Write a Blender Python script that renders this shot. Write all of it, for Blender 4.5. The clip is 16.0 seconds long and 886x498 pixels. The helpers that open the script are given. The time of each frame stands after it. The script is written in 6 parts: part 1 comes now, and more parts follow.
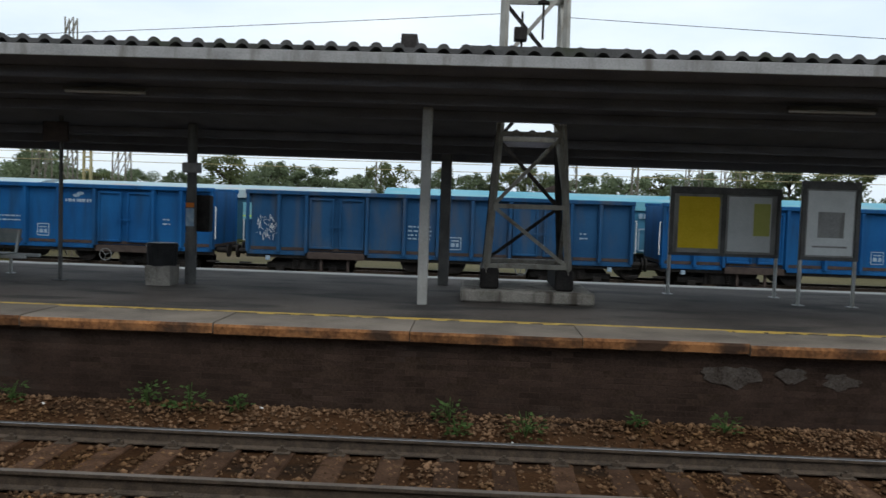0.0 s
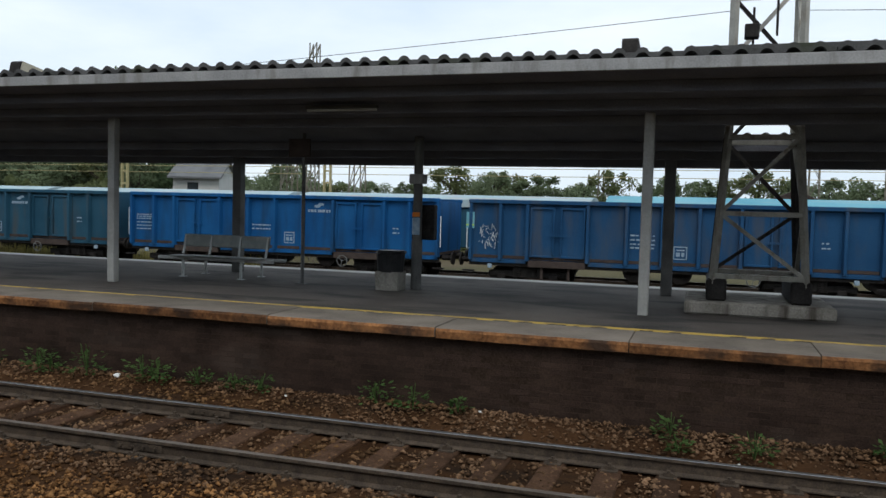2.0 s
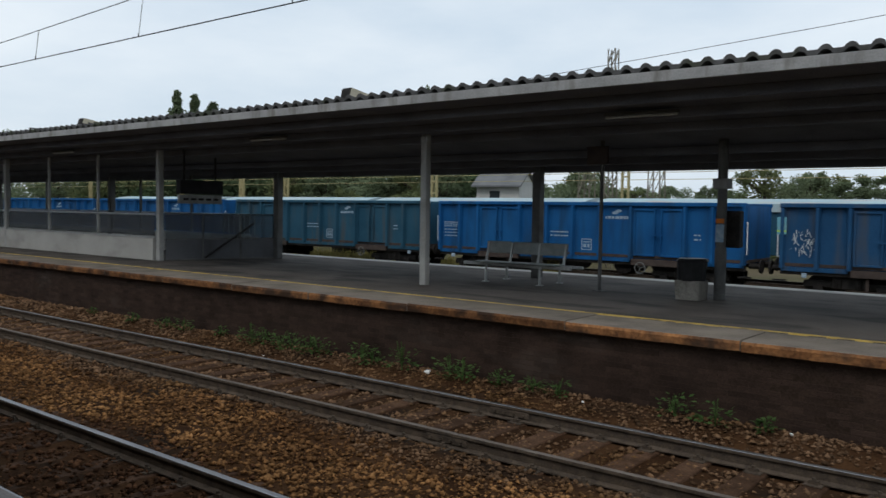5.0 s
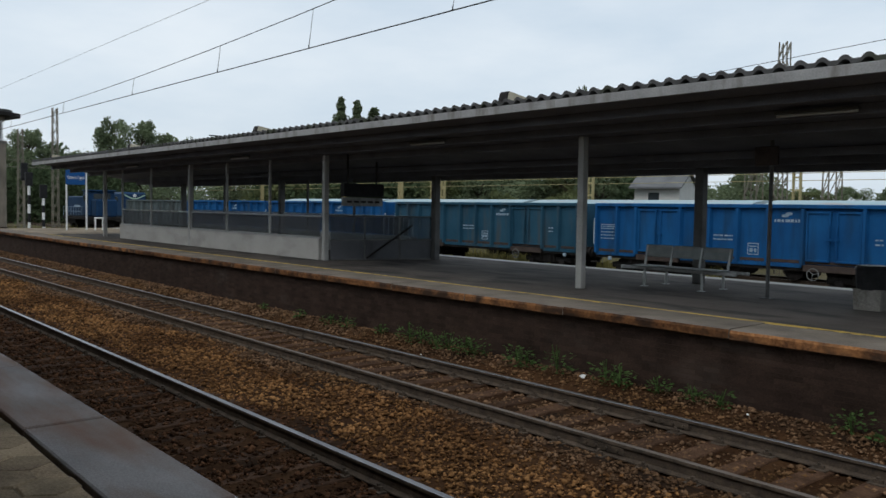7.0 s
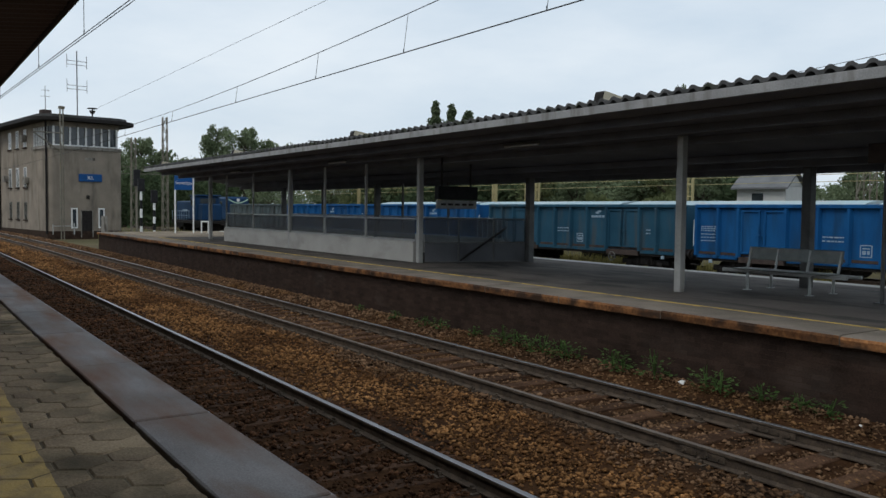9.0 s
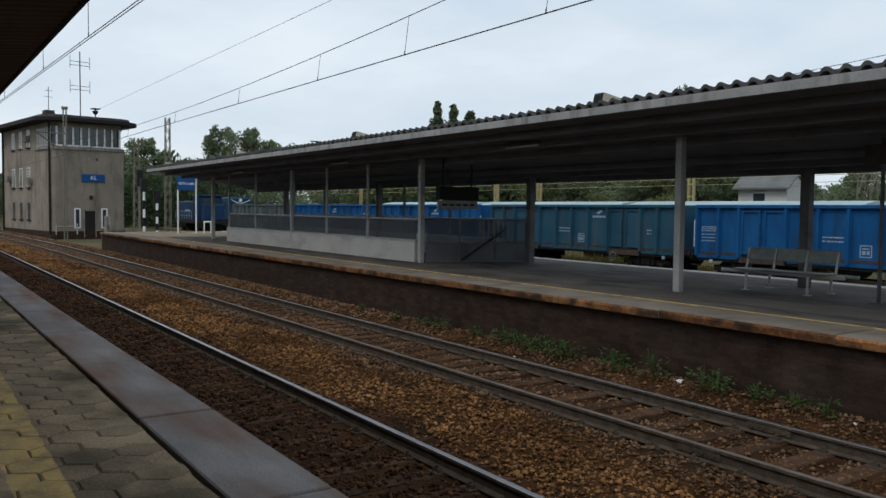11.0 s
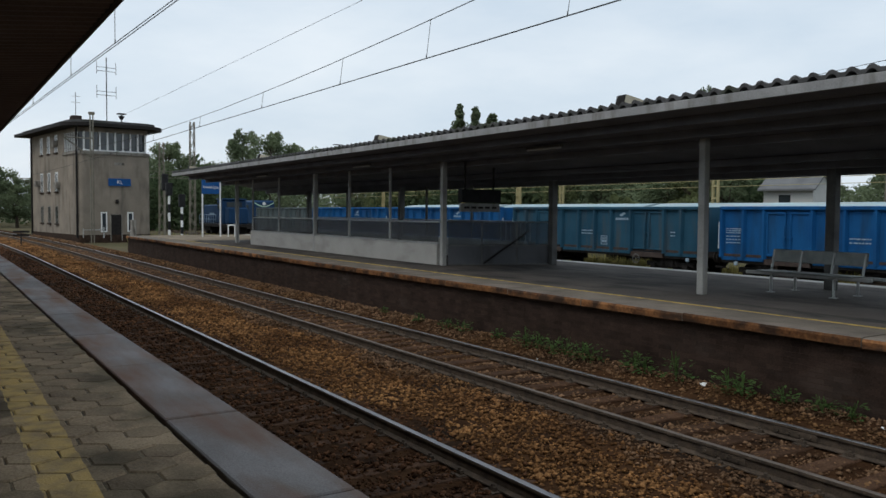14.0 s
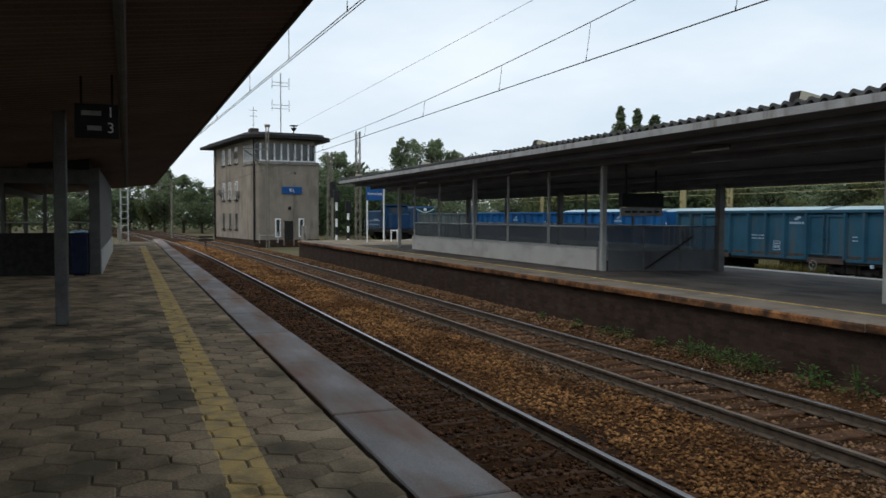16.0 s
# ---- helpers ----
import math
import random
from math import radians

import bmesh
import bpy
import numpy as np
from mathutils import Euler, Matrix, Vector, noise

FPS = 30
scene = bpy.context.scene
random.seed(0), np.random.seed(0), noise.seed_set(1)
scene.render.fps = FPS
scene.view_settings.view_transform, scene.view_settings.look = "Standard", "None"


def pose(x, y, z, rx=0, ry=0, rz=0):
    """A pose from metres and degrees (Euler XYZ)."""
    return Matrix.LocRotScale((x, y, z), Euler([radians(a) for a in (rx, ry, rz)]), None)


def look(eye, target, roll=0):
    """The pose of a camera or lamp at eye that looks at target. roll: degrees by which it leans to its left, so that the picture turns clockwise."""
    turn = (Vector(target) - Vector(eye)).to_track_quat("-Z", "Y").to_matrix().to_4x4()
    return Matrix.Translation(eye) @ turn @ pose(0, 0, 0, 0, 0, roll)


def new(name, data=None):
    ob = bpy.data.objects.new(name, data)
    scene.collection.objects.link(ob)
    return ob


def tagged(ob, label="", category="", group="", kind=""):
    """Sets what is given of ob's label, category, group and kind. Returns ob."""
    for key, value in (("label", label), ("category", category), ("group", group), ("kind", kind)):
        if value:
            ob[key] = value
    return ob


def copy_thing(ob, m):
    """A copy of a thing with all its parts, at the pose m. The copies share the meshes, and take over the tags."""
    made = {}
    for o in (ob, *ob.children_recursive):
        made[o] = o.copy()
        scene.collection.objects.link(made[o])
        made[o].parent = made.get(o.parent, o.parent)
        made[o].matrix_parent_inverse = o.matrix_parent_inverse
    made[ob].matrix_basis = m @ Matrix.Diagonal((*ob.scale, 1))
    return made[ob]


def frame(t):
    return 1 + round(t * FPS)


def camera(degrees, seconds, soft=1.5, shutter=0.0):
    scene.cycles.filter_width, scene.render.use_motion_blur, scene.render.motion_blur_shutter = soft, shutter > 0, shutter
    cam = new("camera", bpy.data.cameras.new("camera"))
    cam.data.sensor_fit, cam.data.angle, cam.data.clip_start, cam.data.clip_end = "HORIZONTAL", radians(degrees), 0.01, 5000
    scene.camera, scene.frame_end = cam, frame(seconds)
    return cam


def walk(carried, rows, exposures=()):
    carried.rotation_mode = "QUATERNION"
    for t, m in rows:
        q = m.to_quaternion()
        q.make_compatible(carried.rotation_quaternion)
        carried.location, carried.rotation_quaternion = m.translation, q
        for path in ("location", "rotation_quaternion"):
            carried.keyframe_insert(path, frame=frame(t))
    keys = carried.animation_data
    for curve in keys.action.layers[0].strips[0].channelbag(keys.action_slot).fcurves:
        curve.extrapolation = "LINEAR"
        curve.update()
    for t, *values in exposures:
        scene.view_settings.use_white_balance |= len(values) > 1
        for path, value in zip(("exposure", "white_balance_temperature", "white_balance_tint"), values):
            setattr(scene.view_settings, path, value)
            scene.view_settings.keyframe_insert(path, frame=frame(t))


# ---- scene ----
PATH = [
    (0, look((-0.093, 0.157, 2.551), (-0.171, 2.152, 2.445), 1.9)),
    (0.5, look((-0.091, 0.129, 2.567), (-0.288, 2.117, 2.469), 1.7)),
    (1, look((-0.079, 0.121, 2.558), (-0.46, 2.082, 2.459), 1.6)),
    (1.5, look((-0.064, 0.12, 2.555), (-0.613, 2.04, 2.452), 1.5)),
    (2, look((-0.04, 0.14, 2.545), (-0.651, 2.042, 2.445), 1.5)),
    (2.5, look((-0.056, 0.117, 2.552), (-0.697, 2.008, 2.446), 1.4)),
    (3, look((-0.056, 0.098, 2.552), (-0.916, 1.901, 2.442), 1.3)),
    (3.5, look((-0.04, 0.086, 2.562), (-1.038, 1.816, 2.453), 1.2)),
    (4, look((-0.015, 0.078, 2.558), (-1.097, 1.757, 2.454), 1.0)),
    (6.5, look((-0.01, 0.013, 2.591), (-1.472, 1.374, 2.489), 0.9)),
    (7, look((0.004, -0.003, 2.587), (-1.512, 1.298, 2.486), 0.9)),
    (7.5, look((0.001, 0.017, 2.579), (-1.55, 1.275, 2.478), 0.9)),
    (8, look((-0.007, 0.015, 2.574), (-1.598, 1.223, 2.472), 0.9)),
    (8.5, look((-0.008, 0.018, 2.573), (-1.603, 1.22, 2.472), 0.7)),
    (9, look((-0.004, 0.014, 2.574), (-1.66, 1.131, 2.477), 0.6)),
    (11.5, look((0.141, -0.045, 2.588), (-1.519, 1.068, 2.491), 0.6)),
    (12, look((0.135, -0.046, 2.592), (-1.519, 1.075, 2.494), 0.5)),
    (12.5, look((0.122, -0.042, 2.585), (-1.517, 1.101, 2.489), 0.5)),
    (13, look((0.144, -0.045, 2.587), (-1.51, 1.077, 2.494), 0.5)),
    (13.5, look((0.135, -0.044, 2.586), (-1.526, 1.066, 2.494), 0.5)),
    (14, look((0.154, -0.052, 2.588), (-1.536, 1.015, 2.497), 0.4)),
    (14.5, look((0.162, -0.063, 2.591), (-1.545, 0.976, 2.499), 0.4)),
    (15, look((0.181, -0.064, 2.591), (-1.601, 0.839, 2.503), 0.3)),
    (15.5, look((0.191, -0.076, 2.583), (-1.641, 0.723, 2.498), 0.2)),
    (16, look((0.198, -0.069, 2.582), (-1.666, 0.651, 2.502), 0.1)),
]
cam = camera(57.16, 16.0, soft=1.5, shutter=0.4)
walk(cam, PATH, [(0.0, 0.42), (2.5, 0.36), (4.0, 0.22), (7.0, 0.11), (9.0, 0.12), (12.5, 0.14), (14.5, 0.14), (16.0, 0.28)])

# ---- sky and light ----
SUN_EL, SUN_AZ = radians(52), radians(200)
world = bpy.data.worlds.new("overcast_sky")
scene.world = world
world.use_nodes = True
wn, wl = world.node_tree.nodes, world.node_tree.links
sky = wn.new("ShaderNodeTexSky")
sky.sky_type, sky.sun_disc = "NISHITA", False
sky.sun_elevation, sky.sun_rotation = SUN_EL, SUN_AZ
sky.air_density, sky.dust_density = 1.0, 3.0
dim = wn.new("ShaderNodeMixRGB")
dim.blend_type, dim.inputs[0].default_value = "MULTIPLY", 1.0
dim.inputs[2].default_value = (0.11, 0.11, 0.11, 1)
wl.new(sky.outputs[0], dim.inputs[1])
wco = wn.new("ShaderNodeTexCoord")
wmap = wn.new("ShaderNodeMapping")
wmap.inputs["Scale"].default_value = (1.0, 1.0, 3.2)
wl.new(wco.outputs["Generated"], wmap.inputs[0])
cloud = wn.new("ShaderNodeTexNoise")
cloud.inputs["Scale"].default_value, cloud.inputs["Detail"].default_value = 2.1, 7.0
cloud.inputs["Roughness"].default_value = 0.55
wl.new(wmap.outputs[0], cloud.inputs["Vector"])
cramp = wn.new("ShaderNodeValToRGB")
cramp.color_ramp.elements[0].position, cramp.color_ramp.elements[0].color = 0.32, (0.57, 0.68, 0.79, 1)
cramp.color_ramp.elements[1].position, cramp.color_ramp.elements[1].color = 0.66, (0.79, 0.86, 0.92, 1)
wl.new(cloud.outputs[0], cramp.inputs[0])
cover = wn.new("ShaderNodeMixRGB")
cover.inputs[0].default_value = 0.88
wl.new(dim.outputs[0], cover.inputs[1])
wl.new(cramp.outputs[0], cover.inputs[2])
wl.new(cover.outputs[0], wn["Background"].inputs[0])
wn["Background"].inputs[1].default_value = 1.0

sun = new("sun", bpy.data.lights.new("sun", "SUN"))
sun.data.energy, sun.data.angle, sun.data.color = 1.0, radians(25), (1.0, 0.96, 0.9)
sun.matrix_world = look((30, -60, 85), (0, 0, 0))


# ---- materials ----
def mat(name, c1, c2, scale=3.0, rough=0.8, metal=0.0, bump=0.15, fine=40.0, rnd=0.0, island=0.0,
        streak=None, streak_scale=(6, 6, 0.6), streak_at=(0.52, 0.7), spec=0.10):
    """Two colours mixed by a broad and a fine noise in world space, with grain relief; streak: a third colour in long stains."""
    m = bpy.data.materials.new(name)
    m.use_nodes = True
    n, l = m.node_tree.nodes, m.node_tree.links
    b = n["Principled BSDF"]
    geo = n.new("ShaderNodeNewGeometry")
    big, small = n.new("ShaderNodeTexNoise"), n.new("ShaderNodeTexNoise")
    for t, s, dt in ((big, scale, 5.0), (small, fine, 4.0)):
        t.inputs["Scale"].default_value, t.inputs["Detail"].default_value = s, dt
        l.new(geo.outputs["Position"], t.inputs["Vector"])
    add = n.new("ShaderNodeMath")
    add.operation = "MULTIPLY_ADD"
    add.inputs[1].default_value, add.inputs[2].default_value = 0.45, 0.0
    l.new(small.outputs[0], add.inputs[0])
    add2 = n.new("ShaderNodeMath")
    add2.operation = "MULTIPLY_ADD"
    add2.inputs[1].default_value = 0.55
    l.new(big.outputs[0], add2.inputs[0])
    l.new(add.outputs[0], add2.inputs[2])
    ramp = n.new("ShaderNodeValToRGB")
    ramp.color_ramp.elements[0].position, ramp.color_ramp.elements[0].color = 0.36, (*c1, 1)
    ramp.color_ramp.elements[1].position, ramp.color_ramp.elements[1].color = 0.64, (*c2, 1)
    l.new(add2.outputs[0], ramp.inputs[0])
    out = ramp.outputs[0]
    if streak:
        mp, st, sr, mx = n.new("ShaderNodeMapping"), n.new("ShaderNodeTexNoise"), n.new("ShaderNodeValToRGB"), n.new("ShaderNodeMixRGB")
        mp.inputs["Scale"].default_value = streak_scale
        st.inputs["Scale"].default_value, st.inputs["Detail"].default_value = 1.0, 6.0
        l.new(geo.outputs["Position"], mp.inputs[0])
        l.new(mp.outputs[0], st.inputs["Vector"])
        sr.color_ramp.elements[0].position, sr.color_ramp.elements[1].position = streak_at
        l.new(st.outputs[0], sr.inputs[0])
        l.new(sr.outputs[0], mx.inputs[0])
        l.new(out, mx.inputs[1])
        mx.inputs[2].default_value = (*streak, 1)
        out = mx.outputs[0]
    if rnd or island:
        hsv, mr = n.new("ShaderNodeHueSaturation"), n.new("ShaderNodeMapRange")
        a = rnd or island
        mr.inputs["To Min"].default_value, mr.inputs["To Max"].default_value = 1 - a, 1 + a
        src = n.new("ShaderNodeObjectInfo").outputs["Random"] if rnd else geo.outputs["Random Per Island"]
        l.new(src, mr.inputs[0])
        l.new(mr.outputs[0], hsv.inputs["Value"])
        l.new(out, hsv.inputs["Color"])
        out = hsv.outputs[0]
    l.new(out, b.inputs["Base Color"])
    b.inputs["Roughness"].default_value, b.inputs["Metallic"].default_value = rough, metal
    b.inputs["Specular IOR Level"].default_value = spec
    if bump:
        bp = n.new("ShaderNodeBump")
        bp.inputs["Strength"].default_value, bp.inputs["Distance"].default_value = bump, 0.02
        l.new(small.outputs[0], bp.inputs["Height"])
        l.new(bp.outputs[0], b.inputs["Normal"])
    return m


def painted_line(m, y0, y1, colour, ragged=0.08, wear=0.45):
    """Adds a worn painted stripe along x between y0 and y1 to a ground material."""
    n, l = m.node_tree.nodes, m.node_tree.links
    b = n["Principled BSDF"]
    old = b.inputs["Base Color"].links[0].from_socket
    geo, sep = n.new("ShaderNodeNewGeometry"), n.new("ShaderNodeSeparateXYZ")
    l.new(geo.outputs["Position"], sep.inputs[0])
    nz = n.new("ShaderNodeTexNoise")
    nz.inputs["Scale"].default_value, nz.inputs["Detail"].default_value = 5.0, 6.0
    l.new(geo.outputs["Position"], nz.inputs["Vector"])

    def calc(op, a, c):
        k = n.new("ShaderNodeMath")
        k.operation = op
        for i, v in enumerate((a, c)):
            if isinstance(v, (int, float)):
                k.inputs[i].default_value = v
            else:
                l.new(v, k.inputs[i])
        return k.outputs[0]
    off = calc("MULTIPLY", calc("SUBTRACT", nz.outputs[0], 0.5), ragged)
    yy = calc("ADD", sep.outputs[1], off)
    inside = calc("MULTIPLY", calc("GREATER_THAN", yy, y0), calc("LESS_THAN", yy, y1))
    worn = n.new("ShaderNodeMapRange")
    worn.inputs["From Min"].default_value, worn.inputs["From Max"].default_value = wear - 0.12, wear + 0.12
    worn.inputs["To Min"].default_value, worn.inputs["To Max"].default_value = 0.25, 0.9
    l.new(nz.outputs[0], worn.inputs[0])
    mx = n.new("ShaderNodeMixRGB")
    l.new(calc("MULTIPLY", inside, worn.outputs[0]), mx.inputs[0])
    l.new(old, mx.inputs[1])
    mx.inputs[2].default_value = (*colour, 1)
    l.new(mx.outputs[0], b.inputs["Base Color"])


def glass(name, tint, see, rough=0.25):
    """A dirty pane: partly see-through, partly a grey film."""
    m = bpy.data.materials.new(name)
    m.use_nodes = True
    n, l = m.node_tree.nodes, m.node_tree.links
    b = n["Principled BSDF"]
    b.inputs["Base Color"].default_value = (*tint, 1)
    b.inputs["Roughness"].default_value = rough
    tr, mx, nz, mr = n.new("ShaderNodeBsdfTransparent"), n.new("ShaderNodeMixShader"), n.new("ShaderNodeTexNoise"), n.new("ShaderNodeMapRange")
    tr.inputs[0].default_value = (0.75, 0.8, 0.82, 1)
    nz.inputs["Scale"].default_value = 2.5
    mr.inputs["To Min"].default_value, mr.inputs["To Max"].default_value = see - 0.15, see + 0.15
    geo = n.new("ShaderNodeNewGeometry")
    l.new(geo.outputs["Position"], nz.inputs["Vector"])
    l.new(nz.outputs[0], mr.inputs[0])
    l.new(mr.outputs[0], mx.inputs[0])
    l.new(b.outputs[0], mx.inputs[1])
    l.new(tr.outputs[0], mx.inputs[2])
    l.new(mx.outputs[0], n["Material Output"].inputs[0])
    return m


M_soil = mat("soil", spec=0.02, c1=(0.022, 0.011, 0.006), c2=(0.068, 0.035, 0.017), scale=1.2, rough=0.95, bump=0.6, fine=30, streak=(0.02, 0.014, 0.01), streak_scale=(0.5, 1.6, 1))
M_field = mat("rough_ground", (0.05, 0.05, 0.025), (0.13, 0.11, 0.06), 0.15, 0.95, bump=0.4, fine=6, streak=(0.09, 0.07, 0.045), streak_scale=(0.1, 0.3, 1))
M_stone = mat("ballast_stone", (0.10, 0.049, 0.021), (0.30, 0.155, 0.062), 0.8, 0.9, spec=0.04, bump=0.3, fine=60, island=0.65, streak=(0.095, 0.047, 0.02), streak_scale=(0.35, 1.0, 1), streak_at=(0.46, 0.62))
M_stonedark = mat("oily_ballast_stone", (0.036, 0.018, 0.010), (0.115, 0.054, 0.026), 0.8, 0.85, spec=0.06, bump=0.3, fine=60, island=0.7, streak=(0.13, 0.07, 0.035), streak_scale=(0.35, 0.9, 1), streak_at=(0.58, 0.75))
M_stonegrey = mat("grey_brown_ballast_stone", (0.07, 0.041, 0.023), (0.185, 0.112, 0.066), 0.8, 0.9, spec=0.04, bump=0.3, fine=60, island=0.6, streak=(0.13, 0.07, 0.03), streak_scale=(0.4, 1.2, 1), streak_at=(0.5, 0.7))
M_loco = mat("dark_blue_loco_paint", (0.008, 0.03, 0.075), (0.015, 0.05, 0.115), 0.6, 0.5, bump=0.05, streak=(0.03, 0.04, 0.05), streak_at=(0.55, 0.8))
M_sleeper = mat("sleeper_wood", (0.032, 0.017, 0.010), (0.085, 0.048, 0.029), 5, 0.9, bump=0.5, fine=40, rnd=0.35)
M_rust = mat("rusty_steel", (0.045, 0.037, 0.03), (0.115, 0.088, 0.066), 8, 0.75, 0.2, fine=60)
M_railtop = mat("worn_rail_steel", (0.24, 0.24, 0.25), (0.42, 0.42, 0.43), 1.0, 0.38, 0.9, bump=0.03, fine=90)
M_raildull = mat("dull_rail_steel", (0.10, 0.085, 0.072), (0.19, 0.165, 0.145), 2.0, 0.45, 0.2, bump=0.05, fine=90)
M_asphalt = mat("platform_asphalt", (0.044, 0.039, 0.036), (0.112, 0.10, 0.09), 0.7, 0.8, bump=0.3, fine=90, streak=(0.036, 0.034, 0.033), streak_scale=(0.6, 1.6, 1), streak_at=(0.50, 0.64))
painted_line(M_asphalt, 10.86, 11.0, (0.52, 0.36, 0.08))
# Dry tan paving, made paler to hold the daylight beyond the canopy.
M_endpaving = mat("daylit_end_paving", (0.14, 0.112, 0.08), (0.25, 0.205, 0.15), 0.6, 0.9, bump=0.25, fine=60, streak=(0.10, 0.085, 0.065), streak_scale=(0.5, 1.4, 1))
M_coping = mat("coping_concrete", (0.095, 0.082, 0.068), (0.205, 0.178, 0.148), 1.6, 0.85, bump=0.25, fine=70, rnd=0.12)
M_copingface = mat("rust_stained_concrete", (0.075, 0.033, 0.016), (0.27, 0.125, 0.05), 2.6, 0.9, bump=0.8, fine=22, rnd=0.35, streak=(0.045, 0.027, 0.018), streak_scale=(2.2, 2, 3.0), streak_at=(0.46, 0.62))
M_brick = mat("sooty_brick", (0.020, 0.0125, 0.0095), (0.048, 0.031, 0.0235), 2.0, 0.9, bump=0.4, fine=60, rnd=0.22, streak=(0.06, 0.048, 0.04), streak_scale=(0.6, 2, 1.1), streak_at=(0.58, 0.82))
M_brickrest = mat("sooty_brick_far", (0.020, 0.0125, 0.0095), (0.048, 0.031, 0.0235), 2.0, 0.9, bump=0.4, fine=60, island=0.22, streak=(0.06, 0.048, 0.04), streak_scale=(0.6, 2, 1.1), streak_at=(0.58, 0.82))
M_mortar = mat("dark_mortar", (0.022, 0.014, 0.010), (0.052, 0.034, 0.025), 2.5, 0.95, bump=0.3)
M_paver = mat("worn_paver", (0.15, 0.108, 0.07), (0.33, 0.248, 0.16), 1.6, 0.85, bump=0.5, fine=45, rnd=0.25, streak=(0.10, 0.08, 0.05), streak_scale=(0.9, 1.3, 1), streak_at=(0.47, 0.62))
painted_line(M_paver, 0.53, 0.86, (0.50, 0.345, 0.13), 0.06, 0.47)
M_paverrest = mat("worn_paver_far", (0.15, 0.108, 0.07), (0.33, 0.248, 0.16), 1.6, 0.85, bump=0.5, fine=45, island=0.25, streak=(0.10, 0.08, 0.05), streak_scale=(0.9, 1.3, 1), streak_at=(0.47, 0.62))
painted_line(M_paverrest, 0.53, 0.86, (0.50, 0.345, 0.13), 0.06, 0.47)
M_joint = mat("joint_dirt", (0.04, 0.032, 0.022), (0.19, 0.15, 0.10), 1.8, 0.95, bump=0.4)
M_slab = mat("edge_slab_concrete", (0.142, 0.13, 0.125), (0.26, 0.243, 0.236), 1.2, 0.7, bump=0.22, fine=70, rnd=0.1, streak=(0.16, 0.085, 0.052), streak_scale=(0.45, 2.2, 1), streak_at=(0.42, 0.68))
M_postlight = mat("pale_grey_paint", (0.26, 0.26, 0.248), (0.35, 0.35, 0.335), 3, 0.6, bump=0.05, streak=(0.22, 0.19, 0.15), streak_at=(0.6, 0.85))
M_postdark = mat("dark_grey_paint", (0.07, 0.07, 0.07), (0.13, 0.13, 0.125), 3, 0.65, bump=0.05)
M_fascia = mat("fascia_sheet", (0.20, 0.20, 0.20), (0.32, 0.32, 0.315), 2, 0.6, bump=0.05, streak=(0.15, 0.14, 0.13), streak_scale=(5, 5, 1.0))
M_roof = mat("fibre_cement_roof", (0.045, 0.045, 0.045), (0.10, 0.10, 0.10), 2, 0.85, bump=0.3, fine=60, streak=(0.05, 0.055, 0.04), streak_scale=(2, 0.5, 1))
M_under = mat("canopy_underside", (0.118, 0.122, 0.142), (0.19, 0.193, 0.218), 1.5, 0.8, bump=0.15)
M_cream = mat("cream_concrete", (0.36, 0.32, 0.24), (0.50, 0.46, 0.36), 2, 0.85, bump=0.2)
M_gal = mat("galvanised_steel", (0.30, 0.31, 0.30), (0.42, 0.43, 0.42), 5, 0.5, 0.4, bump=0.05, streak=(0.26, 0.22, 0.16), streak_scale=(6, 6, 1.5), streak_at=(0.56, 0.8))
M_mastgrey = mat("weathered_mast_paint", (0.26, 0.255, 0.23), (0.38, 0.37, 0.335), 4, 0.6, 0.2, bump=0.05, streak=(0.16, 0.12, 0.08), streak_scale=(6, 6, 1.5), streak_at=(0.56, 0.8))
# Darker copy of the mast paint, with the canopy's shade in its colour.
M_mastlow = mat("shaded_mast_paint", (0.15, 0.145, 0.125), (0.25, 0.24, 0.21), 4, 0.6, 0.2, bump=0.05, streak=(0.10, 0.08, 0.06), streak_scale=(6, 6, 1.5), streak_at=(0.54, 0.75))
M_conc = mat("stained_concrete", (0.15, 0.14, 0.12), (0.30, 0.28, 0.25), 2.5, 0.9, bump=0.3, streak=(0.07, 0.06, 0.05), streak_scale=(5, 5, 0.8))
M_wallgrey = mat("painted_wall_grey", (0.34, 0.33, 0.305), (0.42, 0.41, 0.385), 1.2, 0.85, bump=0.1, streak=(0.29, 0.28, 0.26), streak_scale=(0.8, 0.8, 2.0))
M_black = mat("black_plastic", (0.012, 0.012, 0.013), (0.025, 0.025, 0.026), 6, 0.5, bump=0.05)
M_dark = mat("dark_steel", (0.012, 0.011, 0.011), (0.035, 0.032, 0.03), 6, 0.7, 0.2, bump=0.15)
M_white = mat("white_paint", (0.60, 0.61, 0.60), (0.75, 0.75, 0.74), 5, 0.6, bump=0.04)
M_tube = mat("lamp_diffuser", (0.40, 0.40, 0.39), (0.52, 0.52, 0.50), 5, 0.4, bump=0.0)
M_yellow = mat("yellow_poster", (0.62, 0.44, 0.02), (0.72, 0.52, 0.04), 3, 0.7, bump=0.0)
M_paper = mat("white_poster", (0.55, 0.58, 0.58), (0.66, 0.68, 0.68), 3, 0.7, bump=0.0)
M_greenpaper = mat("yellow_green_notice", (0.42, 0.44, 0.12), (0.5, 0.5, 0.16), 3, 0.7, bump=0.0)
M_bench = mat("perforated_grey_seat", (0.14, 0.155, 0.15), (0.22, 0.235, 0.225), 6, 0.55, 0.3, bump=0.2, fine=120)
M_orange = mat("orange_mark", (0.45, 0.12, 0.02), (0.55, 0.17, 0.03), 6, 0.6, bump=0.0)
